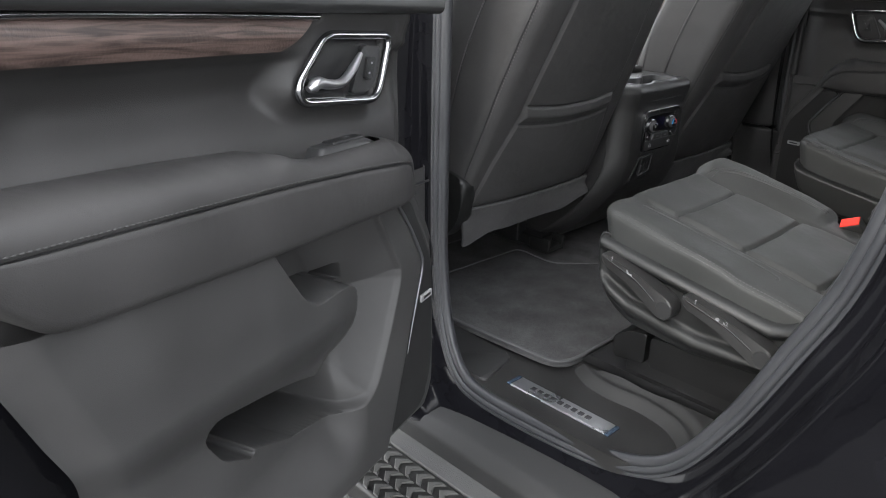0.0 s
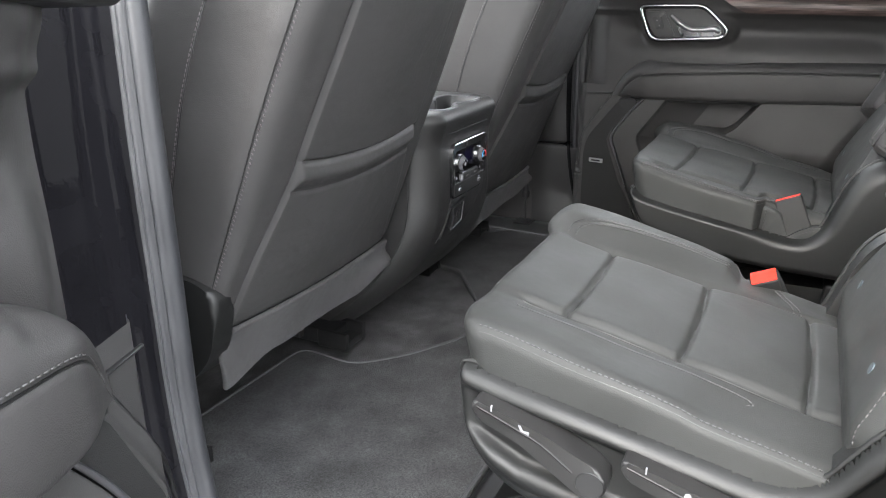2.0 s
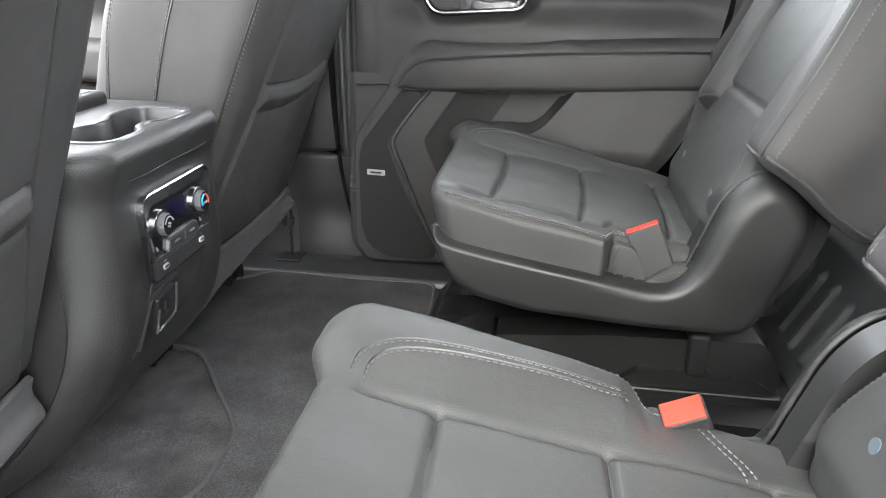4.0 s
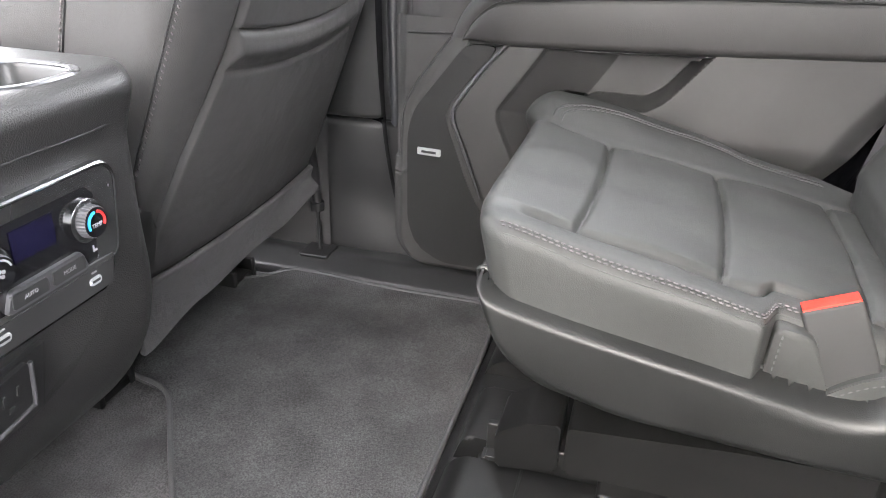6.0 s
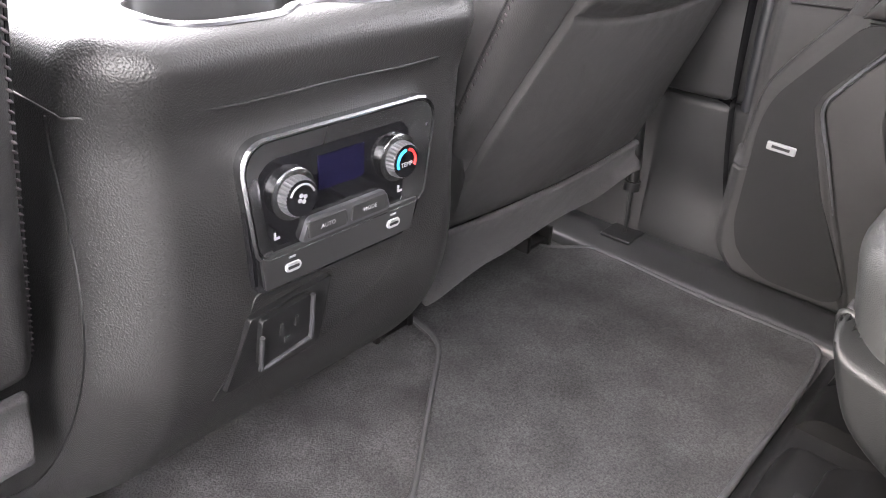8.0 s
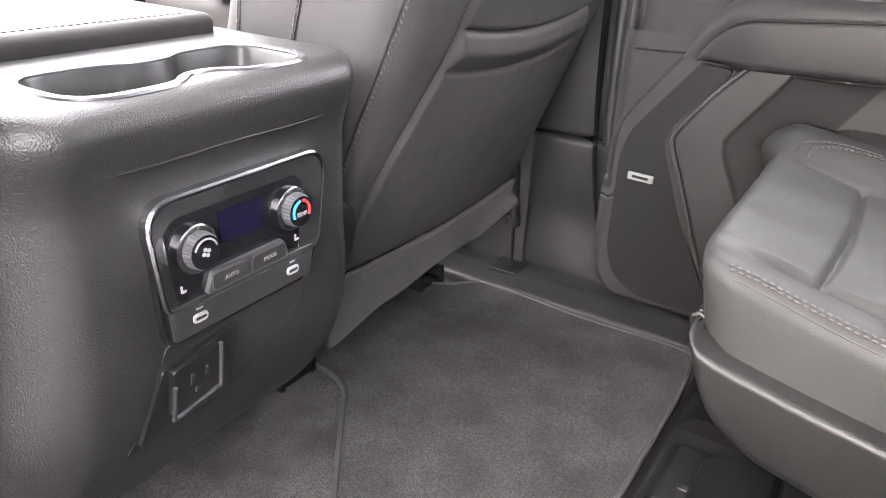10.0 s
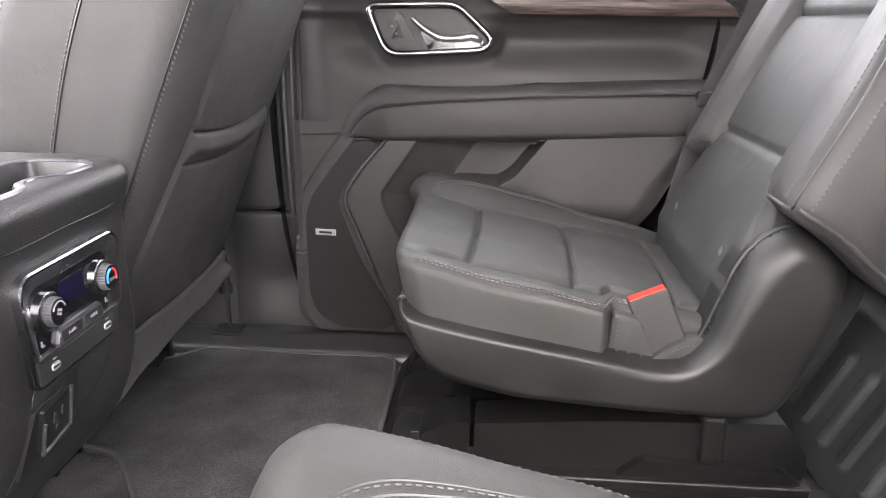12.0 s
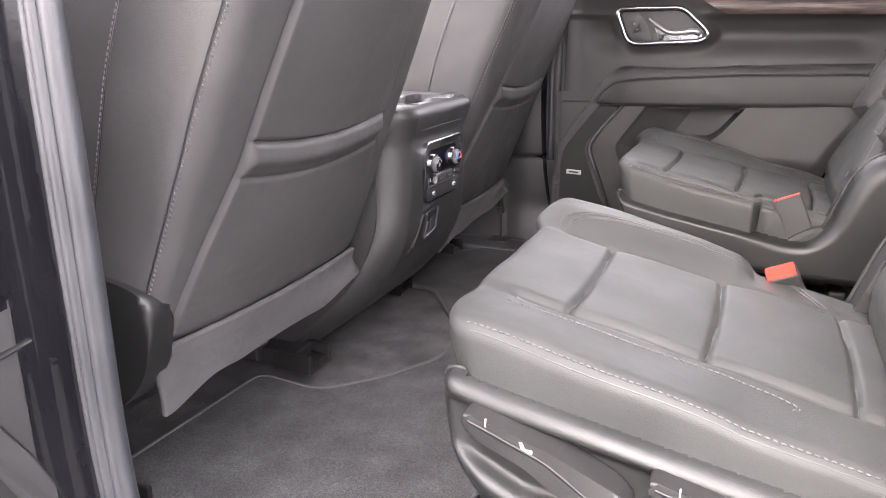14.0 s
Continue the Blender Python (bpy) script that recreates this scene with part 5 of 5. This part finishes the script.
    soft("seat_frame", (s * 0.46 - 0.22, 0.24, 0.66), (s * 0.46 + 0.22, 0.66, 0.74), 0.01, plastic_dark, ob, (1, 1, 1))
    for q in (-1, 1):
        soft("seat_riser", (s * 0.46 + q * 0.20 - 0.02, 0.26, 0.59), (s * 0.46 + q * 0.20 + 0.02, 0.64, 0.68), 0.006, plastic_dark, ob, (1, 1, 1))
    for x0 in ((-0.70, -0.235) if s < 0 else (0.30, 0.66)):
        y0, z0 = (0.150, 0.580) if x0 == -0.235 else (0.165 + 0.03 * (s + 1), 0.546)
        foot = soft("rail_foot", (x0 - 0.03, y0 + 0.035, z0), (x0 + 0.03, 0.60, z0 + 0.036), 0.006, plastic_dark, ob, (1, 1, 1))
        soft("foot_base", (x0 - 0.036, y0, z0), (x0 + 0.036, y0 + 0.06, z0 + 0.016), 0.004, rail_plastic, foot, (1, 1, 1))
        for q in (-1, 1):
            soft("foot_lip", (x0 + q * 0.033 - 0.005, y0 - 0.004, z0), (x0 + q * 0.033 + 0.005, y0 + 0.07, z0 + 0.040), 0.003, rail_plastic, foot, (1, 1, 1))
    return ob


front_seat(1)
front_seat(-1)

# ---- centre console ----
con = thing("centre_console", (0, 0.3, 0.545), "black grained console with rear climate controls and cup holders", "console")


def console_bend(v):
    x, y, z = v.T
    wide = 1 + 0.26 * S(0.94, 0.60, z)
    rear = S(0.35, 0.0, y)
    crown = 0.034 * S(0.125, 0.185, np.abs(x))
    y2 = y + rear * (2.42 * np.clip(0.885 - z, 0, 1) ** 2 + -0.014 * S(1.00, 1.06, z) + crown * S(0.2, 0, y))
    return np.c_[x * wide - 0.004, y2, z]


cs = Soft((-0.172, 0.0, 0.545), (0.172, 1.1, 1.074), 0.022, (80, 110, 60), console_bend)
v, f = cs.mesh()
c = v[f].mean(1)
# cup tray: two wells and the bridge between them
slot = round_poly([(-0.112, 0.010), (-0.112, 0.094), (-0.035, 0.094), (-0.02, 0.080), (0.015, 0.080), (0.03, 0.094), (0.102, 0.094), (0.102, 0.010), (0.03, 0.010), (0.015, 0.030), (-0.02, 0.030), (-0.035, 0.010)], 0.028, 6)
slot = even(np.vstack([slot, slot[:1]]), 0.003)
for k in range(6):
    slot = 0.5 * slot + 0.25 * (np.roll(slot, 1, 0) + np.roll(slot, -1, 0))
tang = np.roll(slot, -2, 0) - np.roll(slot, 2, 0)
tang /= np.linalg.norm(tang, axis=1, keepdims=True)
outward = np.c_[-tang[:, 1], tang[:, 0]]


def hoops(pairs):
    """Rings of the slot's outline, each grown and lowered."""
    P = np.array([np.c_[slot + g * outward, np.full(len(slot), h)] for g, h in pairs])
    return np.concatenate([P, P[:, :1]], 1)


mesh_part("cup_tray", *sheet(hoops([(0.004, 1.0742), (0.0, 1.0742), (-0.002, 1.071), (-0.004, 1.02), (-0.006, 1.008), (-0.012, 1.004), (-0.024, 1.003), (-0.034, 1.003), (-0.046, 1.003)])), plastic_soft, con, "twin cup holder tray", 50)
soft("cup_floor", (-0.118, 0.004, 0.995), (0.108, 0.10, 1.0025), 0.003, plastic_dark, con, (1, 1, 1))
keep = ~((c[:, 2] > 1.06) & (sd_poly(c[:, 0], c[:, 1], slot) < 0.003))
mesh_part("body", v, f[keep], console_plastic, con, "black grained plastic console body", 60)
mesh_part("cup_rim", *sheet(hoops([(0.0085, 1.0735), (0.0075, 1.0756), (0.0015, 1.0756), (-0.0005, 1.0745), (-0.0010, 1.068)])), satin_grey, con, "bright cup holder rim", 40)
seam = cs.at(np.array([(-0.1725, 0.5, 1.028), (-0.1725, 0.06, 1.028), (-0.1725, 0.0, 1.028), (-0.10, -0.0005, 1.028), (0, -0.0005, 1.028), (0.10, -0.0005, 1.028), (0.1725, 0.0, 1.028), (0.1725, 0.06, 1.028), (0.1725, 0.5, 1.028)]))
zz = np.linspace(1.024, 0.60, 60)
tube("side_seam", even(cs.at(np.c_[np.full(60, -0.1723), 0.030 + 0.010 * np.sin(6 * zz), zz]), 0.008), 0.0012, plastic_dark, con, 6, up=(1, 0, 0))
tube("parting_line", even(smooth_line(seam, 90), 0.01), 0.0010, plastic_dark, con, 6)
soft("armrest_lid", (-0.140, 0.15, 1.065), (0.130, 0.62, 1.092), 0.010, leather, con, (4, 8, 2), label="padded leather armrest lid")
lid = np.array([(-0.12, 0.163, 1.0922), (0.0, 0.163, 1.0922), (0.11, 0.163, 1.0922)])
stitching("stitching", smooth_line(lid, 40), thread, con)

# climate panel; its face leans with the console
def face(prof, lo, hi, bevel=0.002):
    return prism_data([tuple(q) for q in prof], lo, hi, 1, bevel)


panel = mesh_part("climate_panel", *face(round_poly([(-0.082, 0.885), (-0.088, 0.985), (-0.076, 0.9985), (0.080, 0.9985), (0.095, 0.990), (0.090, 0.93), (0.074, 0.885)], 0.010), -0.006, 0.03), gloss_black, con, "gloss black climate panel")
rimline = round_poly([(-0.078, 0.914), (-0.0865, 0.985), (-0.076, 0.9985), (0.082, 0.9985), (0.0935, 0.987), (0.084, 0.914)], 0.012, 6)
core = np.array([0.003, 0.955])


def band(pairs):
    P = []
    for g, yy in pairs:
        q = core + (rimline - core) * (1 + g / np.array([0.088, 0.043]))
        P.append(np.c_[q[:, 0], np.full(len(q), yy), q[:, 1]])
    P = np.array(P)
    return np.concatenate([P, P[:, :1]], 1)


mesh_part("chrome_frame", *sheet(band([(0.0035, 0.004), (0.0035, -0.0075), (0.002, -0.0092), (0.0005, -0.0085)])), chrome, panel, "chrome frame", 40)


def inward(k):
    """The frame's outline drawn in by the share k towards the black glass."""
    x, z = rimline.T
    dx = np.where(x < core[0], 0.0105, 0.024) * np.clip(np.abs(x - core[0]) / 0.085, 0, 1) ** 2
    dz = 0.0135 * S(0.965, 0.9985, z)
    return np.c_[x + k * np.where(x < core[0], dx, -dx), np.full(len(x), -0.0086 + 0.0024 * k), z - k * dz]


P = np.array([inward(k) for k in (0.02, 0.35, 0.7, 1.0)] + [inward(1.03) + np.array([0, 0.003, 0])])
mesh_part("satin_surround", *sheet(np.concatenate([P, P[:, :1]], 1)), dark_chrome, panel, "dark chrome surround", 40)
mesh_part("display", *face([(-0.024, 0.951), (0.020, 0.951), (0.020, 0.977), (-0.024, 0.977)], -0.0068, 0.0, 0), screen_mat, panel, "unlit blue display")
for k, xk in enumerate((-0.049, 0.053)):
    knob = mesh_part("knob", *tube_data([(xk, -0.004, 0.957), (xk, -0.010, 0.957), (xk, -0.011, 0.957)], np.array([0.0192, 0.0192, 0.0178]), 32, up=(0, 0, 1)), chrome, panel, "chrome-ringed knob")
    ang = np.linspace(0, 2 * math.pi, 96, endpoint=False)
    rad = 0.0145 + 0.0005 * np.cos(32 * ang)
    rings = []
    for yy, sc in ((-0.009, 1.0), (-0.017, 0.96), (-0.019, 0.90)):
        rings.append(np.c_[xk + rad * sc * np.cos(ang), np.full(96, yy), 0.957 + rad * sc * np.sin(ang)])
    P = np.array(rings)
    P = np.concatenate([P, P[:, :1]], 1)
    mesh_part("grip", *sheet(P), satin_grey, knob)
    mesh_part("cap", *tube_data([(xk, -0.010, 0.957), (xk, -0.0193, 0.957)], 0.0132, 28), gloss_black, knob)
    if k == 0:
        for q in range(4):
            aa = q * math.pi / 2 + 0.4
            cx, cz = xk + 0.0026 * math.cos(aa), 0.957 + 0.0026 * math.sin(aa)
            mesh_part("fan_mark", *tube_data([(cx, -0.0190, cz), (cx, -0.0198, cz)], 0.0017, 8), white_print, knob)
        arc = np.linspace(0.3, 2.8, 16)
        tube("dial_mark", np.c_[xk + 0.0105 * np.cos(arc), np.full(16, -0.0196), 0.957 + 0.0105 * np.sin(arc)], 0.0008, white_print, knob, 6, up=(0, 1, 0))
    else:
        for c0, c1, mt in ((1.7, 3.6, blue_print), (-0.5, 1.4, red_print)):
            arc = np.linspace(c0, c1, 14)
            tube("dial_mark", np.c_[xk + 0.0095 * np.cos(arc), np.full(14, -0.0194), 0.957 + 0.0095 * np.sin(arc)], 0.0013, mt, knob, 6, up=(0, 1, 0))
        letters("dial_writing", "TEMP", 0.0052, pose(xk, -0.0196, 0.9545, 90, 0, 0), white_print, knob, 0.0002)
bar = mesh_part("button_bar", *face(round_poly([(-0.044, 0.916), (-0.036, 0.934), (0.040, 0.934), (0.046, 0.916)], 0.004), -0.0105, 0.0, 0.002), satin_grey, panel, "satin button bar")
for xk, word in ((-0.020, "AUTO"), (0.022, "MODE")):
    mesh_part("button", *face(round_poly([(xk - 0.019, 0.919), (xk - 0.018, 0.931), (xk + 0.018, 0.931), (xk + 0.019, 0.919)], 0.002), -0.0118, -0.008, 0.0006), plastic_soft, bar)
    letters("button_writing", word, 0.0050, pose(xk, -0.0119, 0.925, 90, 0, 0), white_print, bar, 0.0002)
for xk in (-0.062, 0.060):
    soft("seat_heat_mark", (xk - 0.003, -0.0070, 0.925), (xk + 0.002, -0.0062, 0.927), 0.0003, white_print, panel, (1, 1, 1))
    soft("seat_heat_mark", (xk - 0.003, -0.0070, 0.9265), (xk - 0.0012, -0.0062, 0.931), 0.0003, white_print, panel, (1, 1, 1))
usb = mesh_part("port_panel", *face(round_poly([(-0.076, 0.889), (-0.078, 0.916), (0.078, 0.916), (0.072, 0.889)], 0.002), -0.009, 0.02, 0.001), plastic_soft, panel, "satin black port panel")
for xk in (-0.052, 0.050):
    mesh_part("port_ring", *face(round_poly([(xk - 0.007, 0.8975), (xk + 0.007, 0.8975), (xk + 0.007, 0.9045), (xk - 0.007, 0.9045)], 0.0033), -0.0105, 0.0, 0.0006), badge_mat, usb)
    mesh_part("port_hole", *face(round_poly([(xk - 0.005, 0.8998), (xk + 0.005, 0.8998), (xk + 0.005, 0.9022), (xk - 0.005, 0.9022)], 0.001), -0.0108, 0.0, 0), plastic_dark, usb)
    soft("port_mark", (xk - 0.003, -0.0098, 0.9080), (xk + 0.003, -0.0090, 0.9095), 0.0003, white_print, usb, (1, 1, 1))

# lower panel with the covered outlet, leaning forward
def slope(v):
    x, y, z = np.asarray(v).T
    return np.c_[x, y + 2.42 * np.clip(0.885 - z, 0, 1) ** 2, z]


v, f = face(round_poly([(-0.080, 0.884), (0.074, 0.884), (0.066, 0.855), (0.020, 0.815), (-0.025, 0.795), (-0.112, 0.790), (-0.095, 0.83)], 0.006), -0.0012, 0.02, 0.001)
lowp = mesh_part("lower_panel", slope(v), f, console_plastic, con, "satin black lower panel")
v, f = face(round_poly([(-0.088, 0.868), (-0.012, 0.876), (-0.016, 0.808), (-0.104, 0.800)], 0.003), -0.006, 0.0, 0.001)
mesh_part("outlet_field", slope(v), f, plastic_dark, lowp)
v, f = face(round_poly([(-0.079, 0.818), (-0.082, 0.866), (-0.036, 0.871), (-0.034, 0.826)], 0.004), -0.011, 0.0, 0.002)
cover = mesh_part("outlet_cover", slope(v), f, plastic_dark, lowp, "square black power outlet with three slots")
for sx, sz, hw, hh in ((-0.064, 0.850, 0.0014, 0.0055), (-0.050, 0.852, 0.0014, 0.0045), (-0.057, 0.837, 0.0028, 0.0028)):
    v, f = face(round_poly([(sx - hw, sz - hh), (sx + hw, sz - hh), (sx + hw, sz + hh), (sx - hw, sz + hh)], 0.001), -0.0116, -0.008, 0)
    mesh_part("socket_slot", slope(v), f, plastic_soft, cover)
edge = slope(np.array([(-0.082, -0.012, 0.852), (-0.080, -0.012, 0.822), (-0.076, -0.012, 0.818), (-0.038, -0.012, 0.826), (-0.034, -0.012, 0.830), (-0.036, -0.012, 0.871)]))
tube("cover_edge", smooth_line(edge, 40), 0.0021, satin_grey, cover, 6, up=(0, 1, 0))

# ---- third row ----
third = thing("third_row_seat", (0, -1.3, 0.545), "folded third-row seat with a ribbed black plastic front", "car seat")


def front_plate(v):
    x, y, z = v.T
    ribs = 0.0
    for xc in (-0.60, -0.53, -0.46, -0.39, -0.32, -0.25, 0.25, 0.32, 0.39, 0.46, 0.53, 0.60):
        ribs = ribs + 0.010 * S(0.016, 0.009, np.hypot((x - xc), np.clip(np.abs(z - 0.66) - 0.05, 0, 1)))
    step = 0.025 * S(0.77, 0.79, z)
    return np.c_[x, y - 0.50 * (z - 0.55) + ribs - step, z]


soft("front_cover", (-0.74, -1.02, 0.55), (0.74, -0.945, 0.93), 0.012, third_mat, third, (300, 2, 80), front_plate, "black moulded plastic with upright ribs")
soft("cushion", (-0.74, -1.75, 0.84), (0.74, -1.17, 1.0), 0.06, leather, third, (10, 10, 4))
soft("backrest", (-0.72, -1.95, 0.90), (0.72, -1.72, 1.42), 0.06, leather, third, (10, 4, 10))

# belt that hangs beside the far seat
belt = thing("seat_belt", (0.74, -0.9, 1.0), "dark grey seat belt hanging beside the far seat", "seat belt")
path = smooth_line([(0.775, -1.02, 1.66), (0.752, -0.93, 1.36), (0.738, -0.868, 1.19), (0.730, -0.825, 1.10), (0.726, -0.805, 1.00), (0.722, -0.775, 0.86)], 60)
tube("webbing", path, 0.023, webbing, belt, 12, flat=0.06, up=(1, 0.25, 0))
soft("tongue", (0.722, -0.835, 1.085), (0.738, -0.802, 1.112), 0.004, plastic_dark, belt, (1, 1, 1), label="black belt tongue holder")
